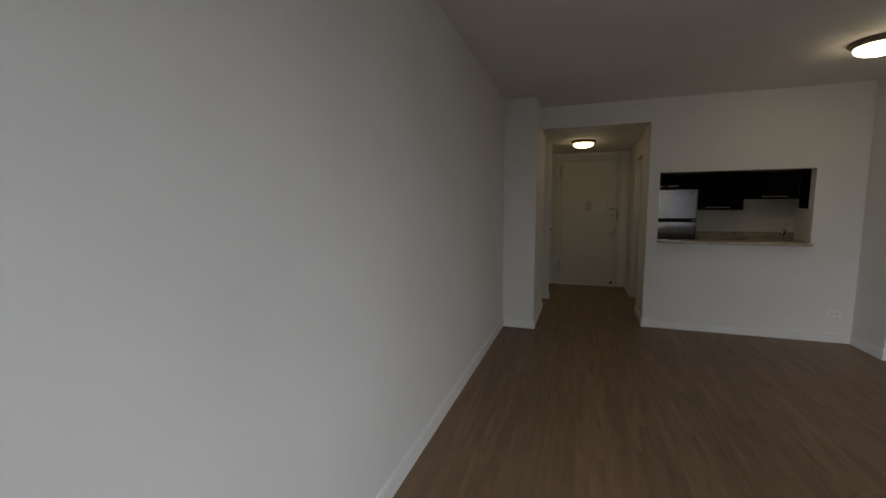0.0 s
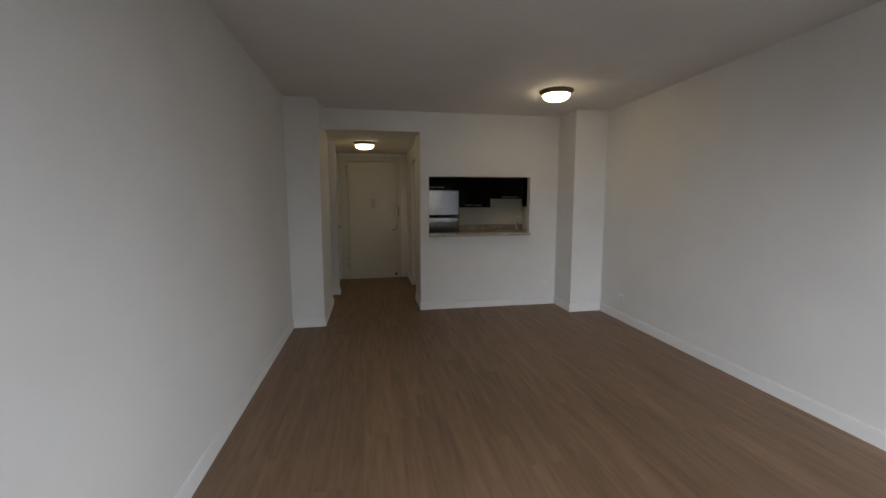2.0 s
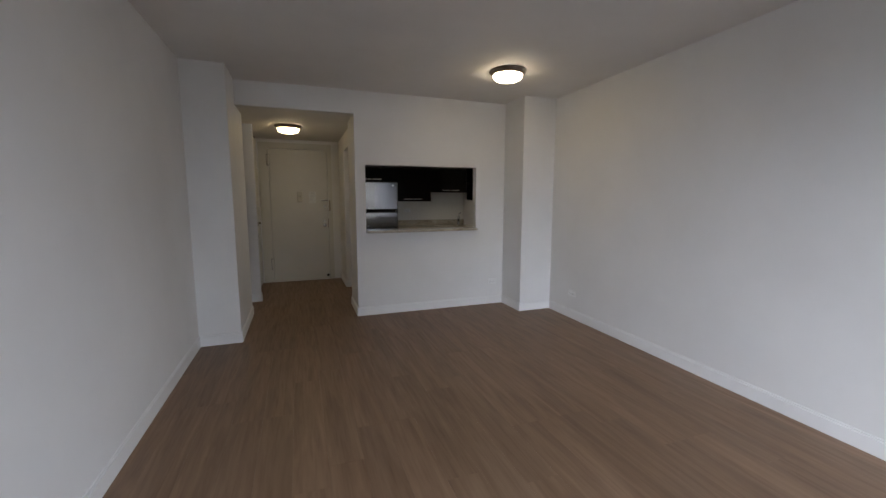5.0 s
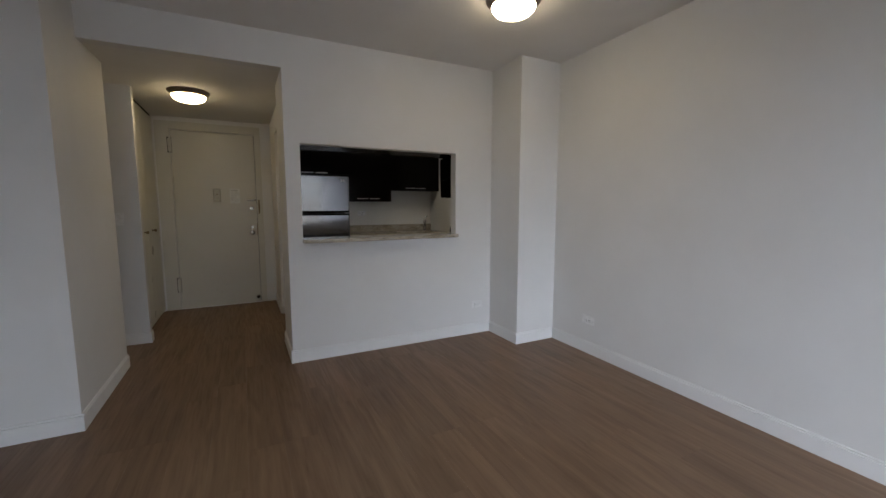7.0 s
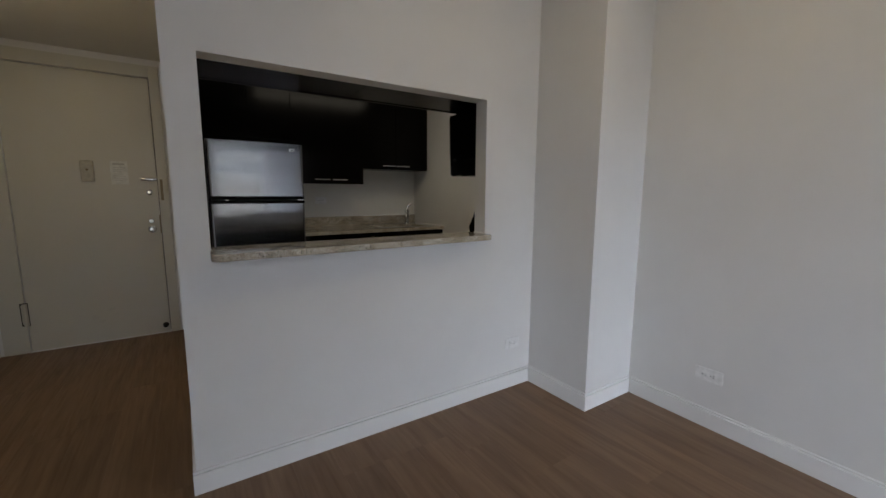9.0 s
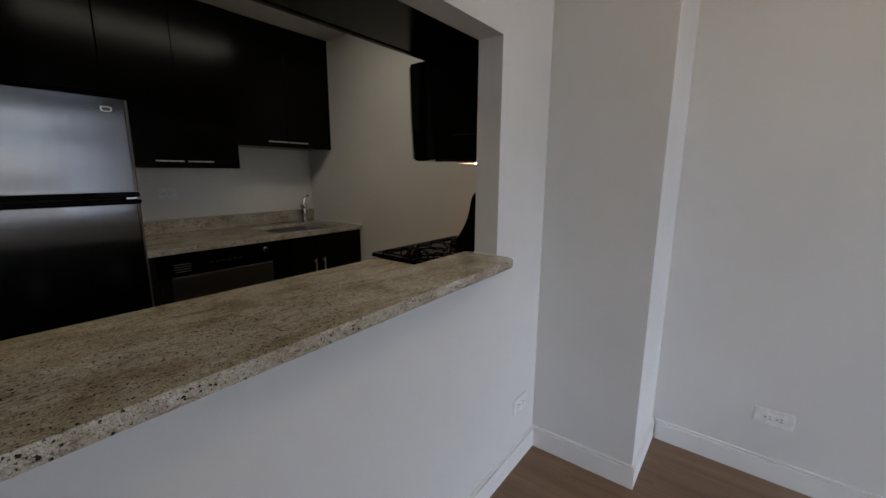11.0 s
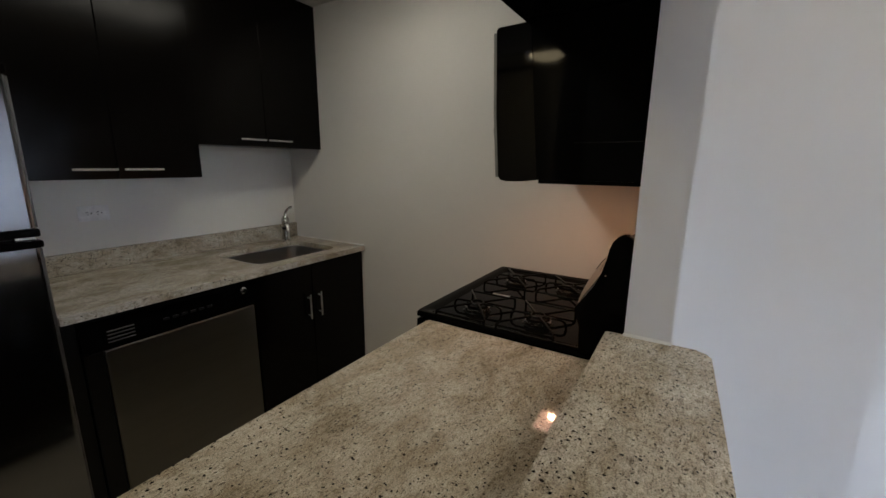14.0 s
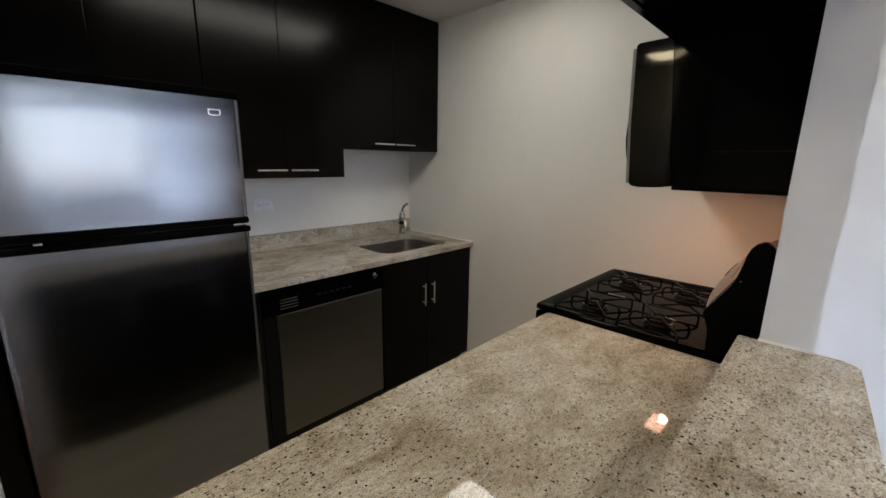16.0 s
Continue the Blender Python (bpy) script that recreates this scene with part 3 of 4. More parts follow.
tagged(pen, "polished beige granite countertop with dark specks", "countertop")


def counter_with_hole(x0, x1, y0, y1, z0, z1, hole, r):
    """A slab with a rounded hole; the faces run from the hole's edge to the slab's edge."""
    bm = bmesh.new()
    inner = rounded(*hole, r, 8)
    cx, cy = (hole[0] + hole[1]) / 2, (hole[2] + hole[3]) / 2
    outer = []
    for x, y in inner:
        dx, dy = x - cx, y - cy
        k = min(((x1 - cx) / dx if dx > 0 else (x0 - cx) / dx) if abs(dx) > 1e-9 else 1e9, ((y1 - cy) / dy if dy > 0 else (y0 - cy) / dy) if abs(dy) > 1e-9 else 1e9)
        outer.append([cx + dx * k, cy + dy * k])
    for corner in ((x0, y0), (x1, y0), (x1, y1), (x0, y1)):
        k = min(range(len(outer)), key=lambda i: (outer[i][0] - corner[0]) ** 2 + (outer[i][1] - corner[1]) ** 2)
        outer[k] = list(corner)
    rings = [[bm.verts.new((x, y, z)) for x, y in ring] for z in (z1, z0) for ring in (inner, outer)]
    n = len(inner)
    for k in range(n):
        j = (k + 1) % n
        ti, to, bi, bo = rings
        bm.faces.new((ti[k], to[k], to[j], ti[j]))
        bm.faces.new((bi[k], bi[j], bo[j], bo[k]))
        bm.faces.new((ti[k], ti[j], bi[j], bi[k]))
        bm.faces.new((to[k], bo[k], bo[j], to[j]))
    return bm


HOLE = (2.215, 2.752, 6.795, 7.215)
ctr = shape("sink_countertop", counter_with_hole(1.430, XR - 0.002, 6.702, YKB - 0.002, 0.884, 0.914, HOLE, 0.075), GRANITE)
tagged(ctr, "beige granite countertop with an undermount sink cutout", "countertop")
part("caulk", prism(bmesh.new(), [(XR - 0.006, 0.9142), (XR - 0.0005, 0.9142), (XR - 0.0005, 0.921)], 6.704, YKB - 0.024, "y"), CAULK, ctr, "thin white caulk bead")
spl = shape("backsplash", B(1.430, XR - 0.002, YKB - 0.022, YKB - 0.002, 0.9145, 1.010, bevel=0.003), GRANITE)
tagged(spl, "low beige granite backsplash along the counter", "backsplash")

sink = thing("sink", (2.483, 7.0, 0.884), "undermount stainless steel sink bowl", "sink")
bm = bmesh.new()
rings = []
for inset, z, r in ((-0.012, 0.8835, 0.085), (0.004, 0.882, 0.075), (0.012, 0.78, 0.072), (0.03, 0.742, 0.06), (0.06, 0.735, 0.05)):
    rings.append([bm.verts.new((x, y, z)) for x, y in rounded(HOLE[0] + inset, HOLE[1] - inset, HOLE[2] + inset, HOLE[3] - inset, r, 8)])
for a, b in zip(rings, rings[1:]):
    for k in range(len(a)):
        bm.faces.new((a[k], a[(k + 1) % len(a)], b[(k + 1) % len(a)], b[k]))
bm.faces.new(rings[-1])
bowl = part("bowl", bm, SINK, sink, smooth=True)
part("drain", lathe(bmesh.new(), [(0.01, 0.7355), (0.03, 0.7365), (0.042, 0.739), (0.044, 0.7355)], 24, (2.483, 7.01, 0)), CHROME, sink, "chrome drain", True)

fau = thing("faucet", (2.742, 7.282, 0.914), "small chrome single-lever kitchen faucet", "faucet")
fx, fy = 2.742, 7.282
part("base", lathe(bmesh.new(), [(0.004, 0.9145), (0.028, 0.9145), (0.028, 0.92), (0.024, 0.926), (0.021, 0.95), (0.021, 1.02), (0.025, 1.027), (0.025, 1.055), (0.015, 1.075), (0.003, 1.08)], 24, (fx, fy, 0)), CHROME, fau, smooth=True)
part("spout", tube(bmesh.new(), [(fx, fy, 1.0), (fx - 0.02, fy - 0.03, 1.018), (fx - 0.05, fy - 0.08, 1.028), (fx - 0.075, fy - 0.125, 1.022), (fx - 0.08, fy - 0.135, 0.995)], 0.0105, 12), CHROME, fau, smooth=True)
part("lever", tube(bmesh.new(), [(fx, fy, 1.065), (fx + 0.004, fy, 1.09), (fx + 0.012, fy - 0.004, 1.112), (fx + 0.03, fy - 0.01, 1.128), (fx + 0.045, fy - 0.014, 1.131)], 0.009, 10), CHROME, fau, smooth=True)
part("collar", lathe(bmesh.new(), [(0.01, 0.984), (0.024, 0.985), (0.025, 0.993), (0.024, 1.0), (0.01, 1.001)], 24, (fx, fy, 0)), BLACKP, fau, "dark collar", True)


# ---- cabinets ----
def bar_handle(parent, a, b, out):
    """A round bar pull from a to b on two posts; out: the way that it stands off."""
    a, b, out = Vector(a), Vector(b), Vector(out)
    bm = tube(bmesh.new(), [a, b], 0.0046, 10)
    for f in (0.14, 0.86):
        p = a.lerp(b, f)
        tube(bm, [p, p - out * 0.026], 0.004, 8)
    return part("handle", bm, NICKEL, parent, "brushed nickel bar handle", True)


def wall_cabinet(x0, x1, y0, y1, z0, z1, split, handles, hz, facing, label):
    """facing: -1 doors look to -y, +1 to +y."""
    ob = thing("wall_cabinet", ((x0 + x1) / 2, (y0 + y1) / 2, z0), label, "wall cabinet", "espresso kitchen wall cabinets")
    d = 0.02
    if facing < 0:
        part("body", B(x0, x1, y0 + d + 0.002, y1, z0, z1, bevel=0.001), ESPRESSO, ob)
        yd = (y0, y0 + d)
    else:
        part("body", B(x0, x1, y0, y1 - d - 0.002, z0, z1, bevel=0.001), ESPRESSO, ob)
        yd = (y1 - d, y1)
    xs = [x0, *split, x1]
    for k, (a, b) in enumerate(zip(xs, xs[1:])):
        leaf = part("door", B(a + 0.0018, b - 0.0018, *yd, z0 - 0.004, z1 - 0.003, bevel=0.0015), ESPRESSO, ob)
        if k < len(handles):
            h0, h1 = handles[k]
            yo = yd[0] - 0.026 if facing < 0 else yd[1] + 0.026
            bar_handle(leaf, (h0, yo, hz), (h1, yo, hz), (0, facing, 0))
    return ob


wall_cabinet(1.428, 2.118, 7.045, YKB - 0.001, 1.354, ZK - 0.001, [1.776], [(1.621, 1.768), (1.792, 1.939)], 1.390, -1, "tall espresso wall cabinet with two flat doors")
wall_cabinet(2.120, XR - 0.001, 7.055, YKB - 0.001, 1.513, ZK - 0.001, [2.493], [(2.331, 2.478), (2.495, 2.648)], 1.546, -1, "shorter espresso wall cabinet above the sink")
wall_cabinet(0.690, 1.426, 7.045, YKB - 0.001, 1.702, ZK - 0.001, [1.066], [(0.90, 1.047), (1.082, 1.229)], 1.722, -1, "espresso wall cabinet above the refrigerator")
wall_cabinet(0.634, 1.360, YPK + 0.001, 5.394, 1.787, ZK - 0.001, [1.0], [(0.85, 0.98), (1.02, 1.15)], 1.812, 1, "espresso wall cabinet above the pass-through")
wall_cabinet(1.362, 2.090, YPK + 0.001, 5.394, 1.787, ZK - 0.001, [1.73], [(1.58, 1.71), (1.75, 1.88)], 1.812, 1, "espresso wall cabinet above the pass-through")
wall_cabinet(2.092, XR - 0.001, YPK + 0.001, 5.394, 1.787, ZK - 0.001, [2.48], [(2.33, 2.46), (2.50, 2.63)], 1.812, 1, "espresso wall cabinet above the microwave")

base = thing("sink_cabinet", (2.52, 7.012, 0), "espresso sink base cabinet with two flat doors", "base cabinet")
bm = bmesh.new()
box(bm, 2.134, 2.152, 6.746, YKB - 0.003, 0.10, 0.883)
box(bm, XR - 0.021, XR - 0.003, 6.746, YKB - 0.003, 0.10, 0.883)
box(bm, 2.152, XR - 0.021, 6.746, YKB - 0.003, 0.10, 0.118)
box(bm, 2.152, XR - 0.021, 6.746, 6.762, 0.80, 0.883)
part("body", bm, ESPRESSO, base)
part("toe_kick", B(2.134, XR - 0.003, 6.792, 6.807, 0, 0.10), DARK, base)
for a, b, hx in ((2.134, 2.475, 2.439), (2.477, XR - 0.004, 2.514)):
    leaf = part("door", B(a + 0.0015, b - 0.0015, 6.724, 6.744, 0.105, 0.876, bevel=0.0015), ESPRESSO, base)
    bar_handle(leaf, (hx, 6.696, 0.572), (hx, 6.696, 0.712), (0, -1, 0))

pb = thing("peninsula_cabinet", (1.36, 5.35, 0), "espresso base cabinet below the peninsula countertop", "base cabinet")
part("body", B(0.634, 2.092, YPK + 0.003, 5.635, 0.10, 0.883), ESPRESSO, pb)
part("toe_kick", B(0.634, 2.092, YPK + 0.003, 5.55, 0, 0.0995), DARK, pb)
for k in range(3):
    a = 0.634 + k * 0.486
    leaf = part("door", B(a + 0.002, a + 0.484, 5.637, 5.657, 0.105, 0.876, bevel=0.0015), ESPRESSO, pb)
    bar_handle(leaf, (a + 0.44, 5.683, 0.60), (a + 0.44, 5.683, 0.74), (0, 1, 0))

# ---- dishwasher ----
dw = thing("dishwasher", (1.86, 7.012, 0), "built-in dishwasher, steel door below a black control panel", "dishwasher")
part("body", B(1.472, 2.130, 6.762, YKB - 0.003, 0.02, 0.882), BLACKP, dw)
part("side_filler", B(1.432, 1.470, 6.726, 6.782, 0.02, 0.882, bevel=0.002), BLACKP, dw)
part("door_panel", B(1.535, 2.122, 6.717, 6.762, 0.13, 0.750, bevel=0.006), STEEL_DW, dw, "brushed steel door panel")
part("door_edge", B(1.474, 1.533, 6.722, 6.762, 0.13, 0.750, bevel=0.003), BLACKP, dw)
ctl = part("control_panel", prism(bmesh.new(), [(6.762, 0.752), (6.714, 0.752), (6.71, 0.775), (6.718, 0.868), (6.726, 0.878), (6.762, 0.878)], 1.474, 2.130, "x"), BLACK, dw, "glossy black control panel")
for k in range(4):
    part("vent_slat", B(1.548, 1.632, 6.705, 6.714, 0.778 + 0.0135 * k, 0.7815 + 0.0135 * k, bevel=0.001), GREYP, ctl, "dark grey vent slat")
for k in range(6):
    part("button", B(1.73 + 0.034 * k, 1.752 + 0.034 * k, 6.706, 6.712, 0.802, 0.812, bevel=0.001), BLACKP, ctl, "small black button")
part("dial", lathe(bmesh.new(), [(0, -0.014), (0.010, -0.014), (0.012, -0.010), (0.012, -0.004), (0.016, -0.003), (0.016, 0.002)], 20, (2.070, 6.715, 0.835), "y"), CHROME, ctl, "small chrome dial", True)
part("pull_lip", B(1.67, 1.97, 6.702, 6.714, 0.862, 0.872, bevel=0.003), BLACK, ctl)
part("kick_plate", B(1.474, 2.130, 6.782, 6.792, 0.0, 0.12), BLACKP, dw)

# ---- refrigerator ----
fr = thing("refrigerator", (1.061, 6.96, 0), "stainless top-freezer refrigerator with black trim", "refrigerator")
FX0, FX1 = 0.722, 1.400
part("body", B(FX0, FX1, 6.665, YKB - 0.03, 0.03, 1.652, bevel=0.006), BLACKP, fr, "black cabinet body")


def fridge_door(z0, z1):
    """Sheet that bows slightly forward, with rounded upright edges."""
    outline = [(FX0, 6.655), (FX0, 6.592), (FX0 + 0.004, 6.584)]
    outline += [(FX0 + 0.012 + (FX1 - FX0 - 0.024) * k / 12, 6.58 - 0.011 * (1 - (k / 6 - 1) ** 2)) for k in (0, 0.06, 0.2, 1, 2, 3, 4, 5, 6, 7, 8, 9, 10, 11, 11.8, 11.94, 12)]
    outline += [(FX1 - 0.004, 6.584), (FX1, 6.592), (FX1, 6.655)]
    return prism(bmesh.new(), outline, z0, z1, "z")


top = part("freezer_door", fridge_door(1.232, 1.648), STEEL, fr, "brushed stainless freezer door", True)
low = part("fridge_door", fridge_door(0.10, 1.174), STEEL, fr, "brushed stainless lower door", True)
part("top_cap", B(FX0 - 0.002, FX1 + 0.002, 6.57, 6.7, 1.649, 1.678, bevel=0.008, seg=3), BLACK, fr, "black plastic top cap")
part("freezer_grip", B(FX0, FX1 + 0.003, 6.574, 6.65, 1.207, 1.231, bevel=0.005), BLACK, top, "black grip under the freezer door")
part("fridge_grip", B(FX0, FX1 + 0.005, 6.568, 6.65, 1.175, 1.197, bevel=0.006), BLACK, low, "black grip above the lower door")
part("gap", B(FX0 + 0.01, FX1 - 0.01, 6.62, 6.665, 1.197, 1.207), DARK, fr)
part("edge_trim", B(FX1 - 0.003, FX1 + 0.0025, 6.588, 6.653, 1.234, 1.646, bevel=0.001), GREYP, top, "grey door edge")
part("edge_trim", B(FX1 - 0.003, FX1 + 0.0025, 6.588, 6.653, 0.104, 1.172, bevel=0.001), GREYP, low, "grey door edge")
part("hinge", B(FX1 - 0.05, FX1 - 0.005, 6.59, 6.64, 1.196, 1.208, bevel=0.002), CHROME, fr, "small steel hinge pin")
part("hinge_screw", B(0.822, 0.842, 6.566, 6.572, 1.198, 1.206, bevel=0.001), CHROME, low, "bright screw cover")
# badge: six-sided silver rim round a dark grey plate
bx0, bx1, bz0, bz1, by = 1.300, 1.339, 1.588, 1.610, 6.5745
outer = [(bx0, bz0 + 0.004), (bx0 + 0.012, bz0), (bx1 - 0.010, bz0 + 0.001), (bx1, bz0 + 0.004), (bx1, bz1), (bx0, bz1)]
inner = [(bx0 + 0.004, bz0 + 0.006), (bx0 + 0.013, bz0 + 0.0035), (bx1 - 0.011, bz0 + 0.004), (bx1 - 0.004, bz0 + 0.006), (bx1 - 0.004, bz1 - 0.0035), (bx0 + 0.004, bz1 - 0.0035)]
bm = bmesh.new()
loops = [[bm.verts.new((x, y, z)) for x, z in o] for o, y in ((outer, by + 0.006), (outer, by - 0.0025), (inner, by - 0.003), (inner, by + 0.006))]
for a, b in zip(loops, loops[1:] + loops[:1]):
    for k in range(6):
        bm.faces.new((a[k], a[(k + 1) % 6], b[(k + 1) % 6], b[k]))
bmesh.ops.recalc_face_normals(bm, faces=bm.faces)
part("badge_rim", bm, SATIN, top, "silver badge outline")
part("badge_plate", prism(bmesh.new(), inner, by - 0.001, by + 0.006, "y"), GREYP, top, "dark badge plate")
part("kick_grille", B(FX0 + 0.01, FX1 - 0.01, 6.62, 6.66, 0.0, 0.09), BLACKP, fr)

# Added dark strip that hides the lit wall end beside the refrigerator.
dark_cover = shape("dark_cover_strip", B(0.657, 0.714, 6.600, 6.646, 0.005, 2.340, bevel=0.001), ESPRESSO)
tagged(dark_cover, "narrow dark strip added over the wall end beside the refrigerator", "panel")

# ---- gas stove ----
SX0, SX1, SY0, SY1, SZ = 2.098, 2.826, 5.080, 5.735, 0.934
st = thing("gas_stove", ((SX0 + SX1) / 2, 5.38, 0), "black four-burner gas stove with a curved backguard", "stove")
part("body", B(SX0 + 0.004, SX1 - 0.004, SY0 + 0.01, SY1 - 0.04, 0.0, 0.905), BLACK, st, "black enamel stove body")
part("oven_door", B(SX0 + 0.01, SX1 - 0.01, SY1 - 0.04, SY1 - 0.005, 0.18, 0.80, bevel=0.006), BLACK, st)
part("oven_handle", tube(bmesh.new(), [(SX0 + 0.08, SY1 + 0.03, 0.77), (SX1 - 0.08, SY1 + 0.03, 0.77)], 0.011, 12), BLACK, st, smooth=True)
part("knob_panel", B(SX0 + 0.004, SX1 - 0.004, SY1 - 0.04, SY1, 0.81, 0.904, bevel=0.006), BLACK, st)
for k in range(5):
    part("burner_knob", lathe(bmesh.new(), [(0, 0.03), (0.017, 0.03), (0.02, 0.012), (0.023, 0)], 20, (SX0 + 0.12 + k * 0.122, SY1, 0.857), "y"), BLACKP, st, smooth=True)
# cooktop: shallow tray with a rolled edge
bm = bmesh.new()
tray = []
for inset, z, r in ((0.0, 0.9155, 0.012), (0.0, SZ - 0.006, 0.014), (0.004, SZ - 0.001, 0.014), (0.012, SZ, 0.016), (0.03, SZ - 0.004, 0.03), (0.045, SZ - 0.012, 0.035)):
    tray.append([bm.verts.new((x, y, z)) for x, y in rounded(SX0 + inset, SX1 - inset, 5.12 + inset, SY1 - inset, r, 5)])
for a, b in zip(tray, tray[1:]):
    for k in range(len(a)):
        bm.faces.new((a[k], a[(k + 1) % len(a)], b[(k + 1) % len(a)], b[k]))
bm.faces.new(tray[-1])
bm.faces.new(tray[0][::-1])
part("cooktop", bm, BLACK, st, "glossy black enamel cooktop", True)
zt = SZ - 0.012
RX = (2.243, 2.626)
for bx, by in ((RX[0], 5.572), (RX[0], 5.354), (RX[1], 5.580), (RX[1], 5.358)):
    br = part("burner", lathe(bmesh.new(), [(0.05, zt + 0.0005), (0.048, zt + 0.002), (0.045, zt - 0.001 + 0.004), (0.036, zt + 0.006), (0.034, zt + 0.016), (0.039, zt + 0.018), (0.039, zt + 0.023), (0.03, zt + 0.026), (0.003, zt + 0.027)], 28, (bx, by, 0)), IRON, st, "dark burner head and cap", True)
    part("burner_ring", lathe(bmesh.new(), [(0.0345, zt + 0.0065), (0.043, zt + 0.0068), (0.043, zt + 0.0125), (0.0345, zt + 0.013)], 28, (bx, by, 0)), BURNER, br, "aluminium burner ring", True)
    h, w2, zz, rr = 0.088, 0.132, zt + 0.027, 0.0040
    bm = bmesh.new()
    for ax in (-1, 1):
        for ay in (-1, 1):
            e = by + ay * h
            tube(bm, [(bx + ax * 0.018, by + ay * 0.014, zz), (bx + ax * (w2 - 0.022), by + ay * (h - 0.008), zz), (bx + ax * (w2 - 0.006), e, zz - 0.005), (bx + ax * w2, e, zz - 0.016), (bx + ax * w2, e, zt + 0.001)], rr, 8)
        tube(bm, [(bx + ax * (w2 - 0.004), by - h, zz - 0.008), (bx + ax * (w2 - 0.004), by + h, zz - 0.008)], rr * 0.9, 8)
        tube(bm, [(bx, by + ax * 0.022, zz), (bx, by + ax * (h - 0.012), zz - 0.001), (bx, by + ax * h, zz - 0.008), (bx, by + ax * (h + 0.004), zt + 0.001)], rr, 8)
    ring = [(bx + 0.024 * math.cos(q * math.pi / 4), by + 0.022 * math.sin(q * math.pi / 4), zz) for q in range(9)]
    tube(bm, ring, rr, 8)
    part("grate", bm, IRON, st, "black cast-iron pan grate", True)
# Silver strip imitates the burners' glint on the enamel; no separate part lies here.
part("glint_strip", B(2.425, 2.441, 5.53, 5.60, zt + 0.0005, zt + 0.004, bevel=0.0015), SILVER, st, "silver strip standing in for a glint between the burners")
# backguard: low curved panel between two rounded end caps, the one on the open side taller
low_bg = [(5.191, 0.917), (5.191, 1.000), (5.206, 1.045), (5.194, 1.072), (5.166, 1.120), (5.150, 1.148), (5.140, 1.162), (5.120, 1.170), (5.081, 1.168), (5.081, 0.917)]
part("backguard", prism(bmesh.new(), low_bg, SX0 + 0.040, SX1 - 0.040, "x"), BLACK, st, "low glossy black backguard", True)
cap = [(5.192, 0.917), (5.192, 1.000), (5.199, 1.020), (5.212, 1.040), (5.209, 1.054), (5.194, 1.074), (5.164, 1.116), (5.149, 1.150), (5.142, 1.190), (5.137, 1.220), (5.131, 1.238), (5.122, 1.249), (5.110, 1.256), (5.098, 1.256), (5.088, 1.250), (5.081, 1.240), (5.081, 0.917)]
for x0, x1, outline in ((SX0, SX0 + 0.0395, cap), (SX1 - 0.0395, SX1, low_bg)):
    bm = prism(bmesh.new(), outline, x0, x1, "x")
    bmesh.ops.bevel(bm, geom=[e for e in bm.edges if abs(e.verts[0].co.x - e.verts[1].co.x) < 1e-6], offset=0.003, segments=2, affect="EDGES", profile=0.5)
    part("end_cap", bm, BLACK, st, "rounded black end cap of the backguard", True)
face = [(5.212, 1.046), (5.200, 1.073), (5.171, 1.121), (5.155, 1.149), (5.148, 1.160), (5.1445, 1.159), (5.152, 1.147), (5.168, 1.119), (5.197, 1.071), (5.2085, 1.046)]
bm = bmesh.new()
rings = []
for k in range(11):
    f = k / 10
    bow = 0.026 * (1 - (2 * f - 1) ** 2)
    rings.append([bm.verts.new((SX0 + 0.041 + f * (SX1 - SX0 - 0.082), y + (bow if i < 5 else 0), z)) for i, (y, z) in enumerate(face)])
for a, b in zip(rings, rings[1:]):
    for k in range(len(a)):
        bm.faces.new((a[k], a[(k + 1) % len(a)], b[(k + 1) % len(a)], b[k]))
bm.faces.new(rings[0])
bm.faces.new(rings[-1])
panel = part("control_face", bm, TAUPE, st, "grey-brown control panel face", True)
for k in range(6):  # row of small dark buttons along the curved face
    f = 0.36 + 0.05 * k
    y0 = 5.186 + 0.026 * (1 - (2 * f - 1) ** 2)
    x0 = SX0 + 0.041 + f * (SX1 - SX0 - 0.082)
    part("button", prism(bmesh.new(), [(y0 - 0.0045, 1.106), (y0 - 0.0026, 1.107), (y0 + 0.0042, 1.0965), (y0 + 0.0025, 1.095)], x0, x0 + 0.020, "x"), BLACKP, panel)
part("screw", lathe(bmesh.new(), [(0, -0.002), (0.0025, -0.002), (0.0035, 0.001)], 12, (SX0, 5.140, 1.15), "x"), CHROME, st, "small chrome side screw", True)

# ---- microwave ----
mw = thing("microwave", (2.48, 5.25, 1.38), "black over-the-range microwave with a lit cooktop lamp", "microwave")
MX0, MX1 = 2.121, XR - 0.004
part("body", prism(bmesh.new(), [(YPK + 0.002, 1.384), (5.341, 1.384), (5.379, 1.785), (YPK + 0.002, 1.785)], MX0, MX1, "x"), BLACK, mw)
prof = [(5.343, 1.383), (5.385, 1.378), (5.43, 1.377), (5.45, 1.381), (5.457, 1.39), (5.469, 1.56), (5.476, 1.776), (5.47, 1.782), (5.381, 1.784)]
mdoor = part("door", prism(bmesh.new(), prof, MX0, MX1, "x"), GLOSS, mw, "glossy black door")
part("door_trim", prism(bmesh.new(), [(5.4575, 1.388), (5.4695, 1.56), (5.4762, 1.770), (5.485, 1.770), (5.478, 1.56), (5.466, 1.388)], MX0 + 0.002, MX1 - 0.002, "x"), SILVER, mdoor, "silver front trim")
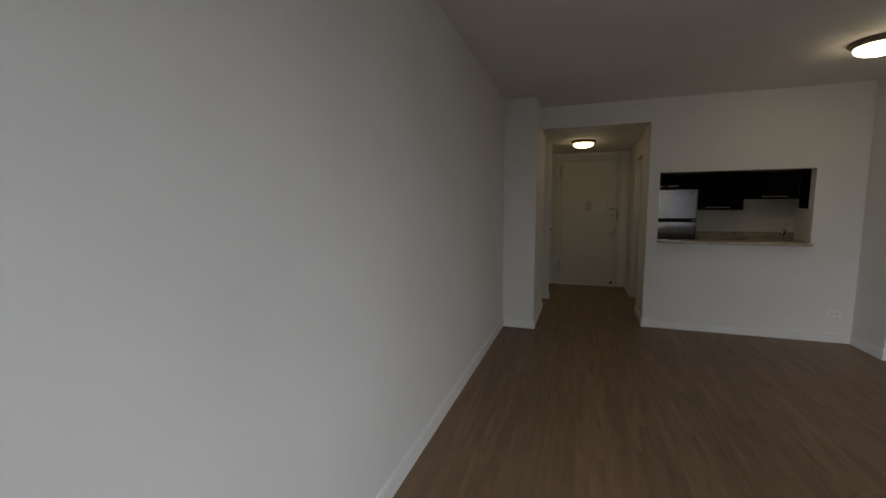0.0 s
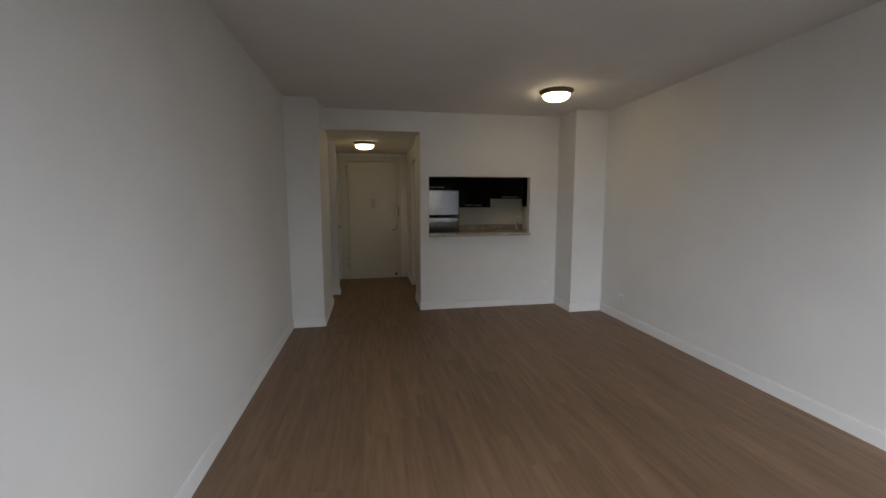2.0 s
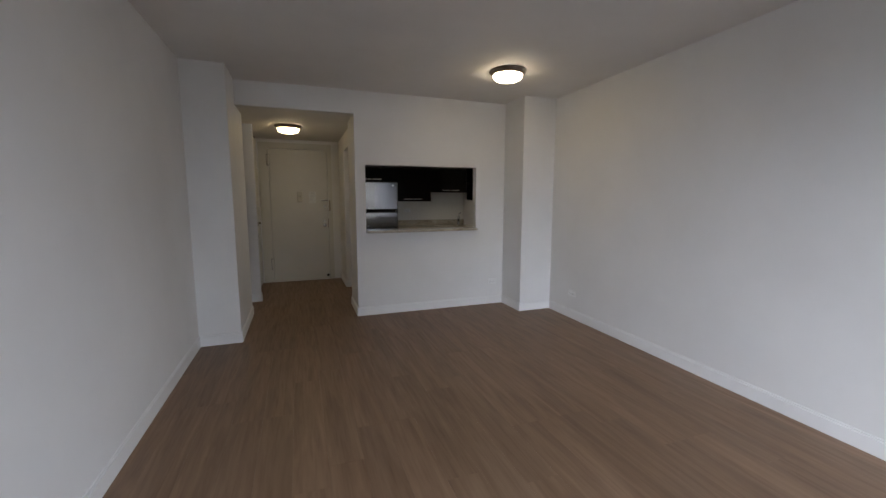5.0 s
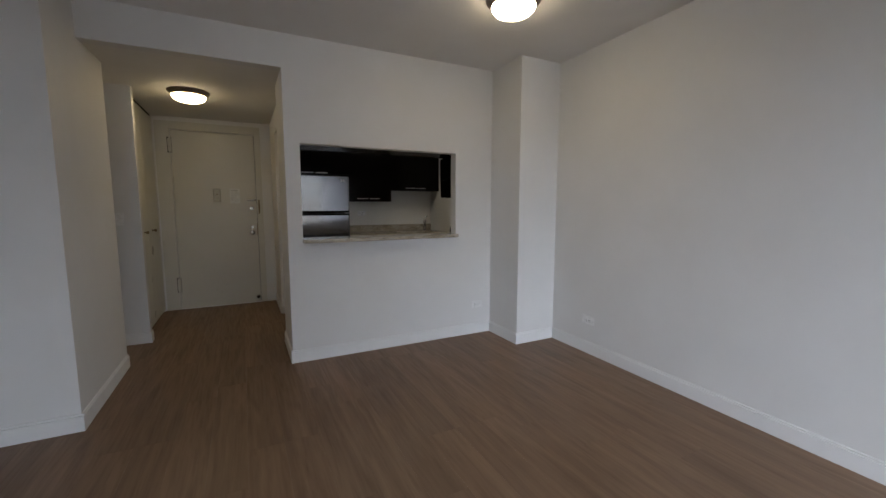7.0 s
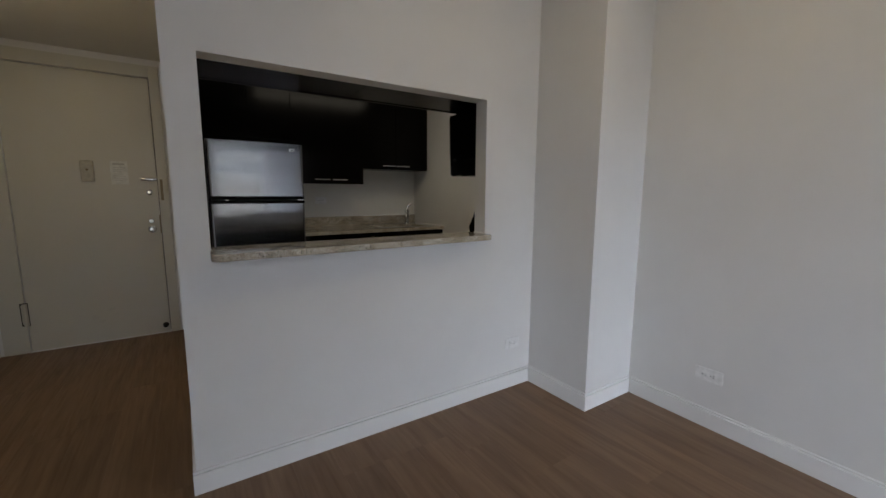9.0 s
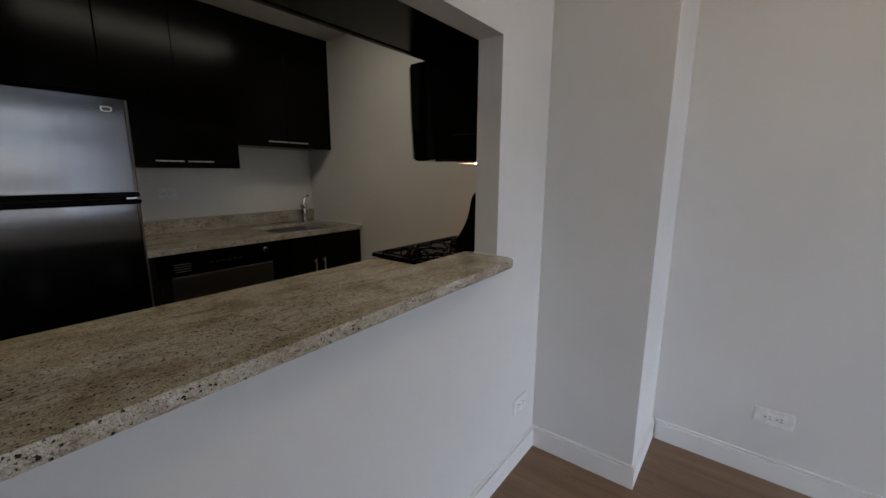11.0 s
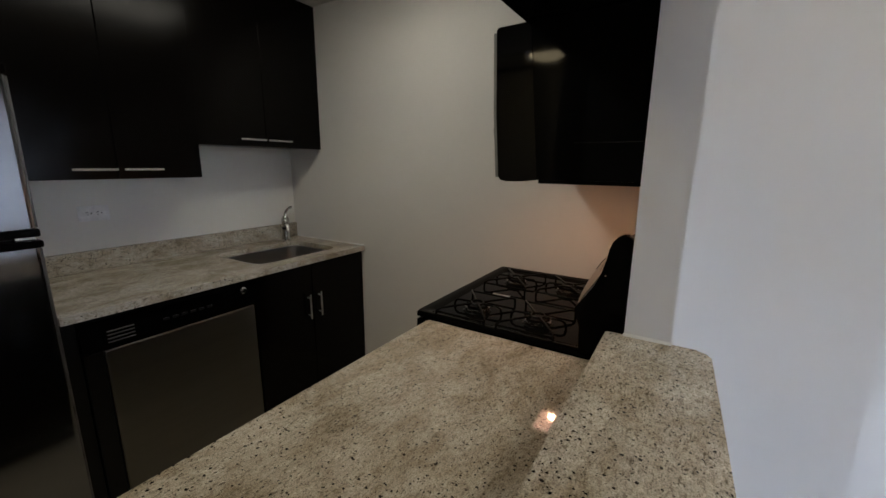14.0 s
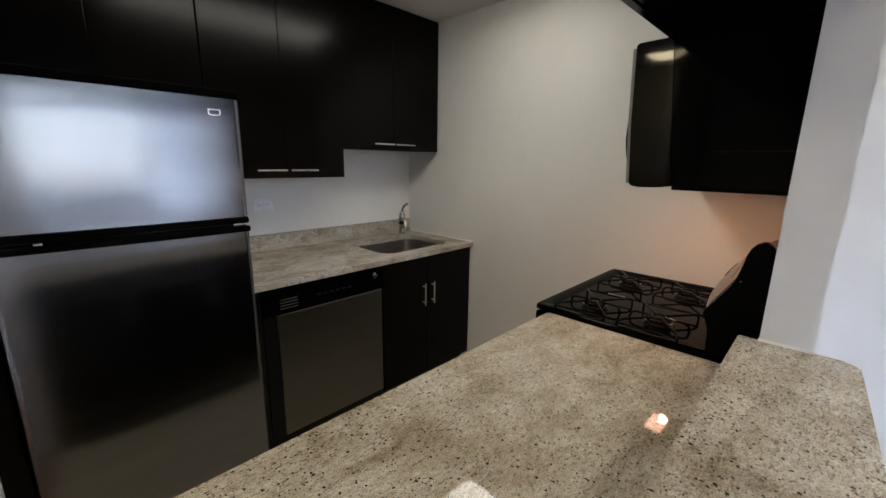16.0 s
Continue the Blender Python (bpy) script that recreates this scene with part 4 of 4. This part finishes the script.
part("handle", tube(bmesh.new(), [(MX0 + 0.05, 5.469, 1.44), (MX0 + 0.05, 5.483, 1.47), (MX0 + 0.05, 5.49, 1.52), (MX0 + 0.05, 5.488, 1.57), (MX0 + 0.05, 5.475, 1.60)], 0.008, 10), BLACK, mdoor, smooth=True)
part("side_groove", B(MX0 - 0.001, MX0 + 0.003, 5.085, 5.25, 1.478, 1.481), BLACKP, mw)
part("bottom_lip", B(MX0, MX0 + 0.012, YPK + 0.004, 5.339, 1.374, 1.3838, bevel=0.002), BLACK, mw)
part("lamp_frame", B(2.352, 2.502, 5.321, 5.395, 1.3745, 1.3838, bevel=0.001), GREYP, mw)
lens = part("lamp_lens", B(2.366, 2.488, 5.329, 5.387, 1.3735, 1.3755), LENS, mw, "softly lit warm cooktop lamp lens")
part("bulb", lathe(bmesh.new(), [(0.0, 1.3725), (0.010, 1.3727), (0.014, 1.3736)], 20, (2.463, 5.345, 0)), HOOD, lens, "bright bulb behind the lens", True)

# ---- floor planks ----
PW, PL = 0.181, 1.22


def plank_mesh(length):
    bm = bmesh.new()
    w, l, c = PW / 2 - 0.0001, length / 2 - 0.0001, 0.0005
    levels = [[(-w, -l, -0.011), (w, -l, -0.011), (w, l, -0.011), (-w, l, -0.011)], [(-w, -l, -c), (w, -l, -c), (w, l, -c), (-w, l, -c)], [(-w + c, -l + c, 0), (w - c, -l + c, 0), (w - c, l - c, 0), (-w + c, l - c, 0)]]
    rings = [[bm.verts.new(p) for p in ring] for ring in levels]
    for a, b in zip(rings, rings[1:]):
        for k in range(4):
            bm.faces.new((a[k], a[(k + 1) % 4], b[(k + 1) % 4], b[k]))
    bm.faces.new(rings[-1])
    me = bpy.data.meshes.new("plank")
    bm.to_mesh(me)
    bm.free()
    me.materials.append(PLANK)
    return me


lengths = {}
floor_ob = bpy.data.objects["floor"]
rng = random.Random(4)
x = XR - PW / 2
while x > -2.2 + PW:
    low, high = (YS, YD + 0.06) if x > XL - 0.15 + PW / 2 else (5.41, 6.29)
    y = YS - PL * rng.randrange(1, 8) / 8
    while y < high:
        a, b = max(y, low), min(y + PL, high)
        if b - a > 0.03:
            size = round(b - a, 3)
            if size not in lengths:
                lengths[size] = plank_mesh(size)
            ob = new("plank", lengths[size])
            ob.location = (x, (a + b) / 2, 0)
            ob.parent = floor_ob
        y += PL
    x -= PW
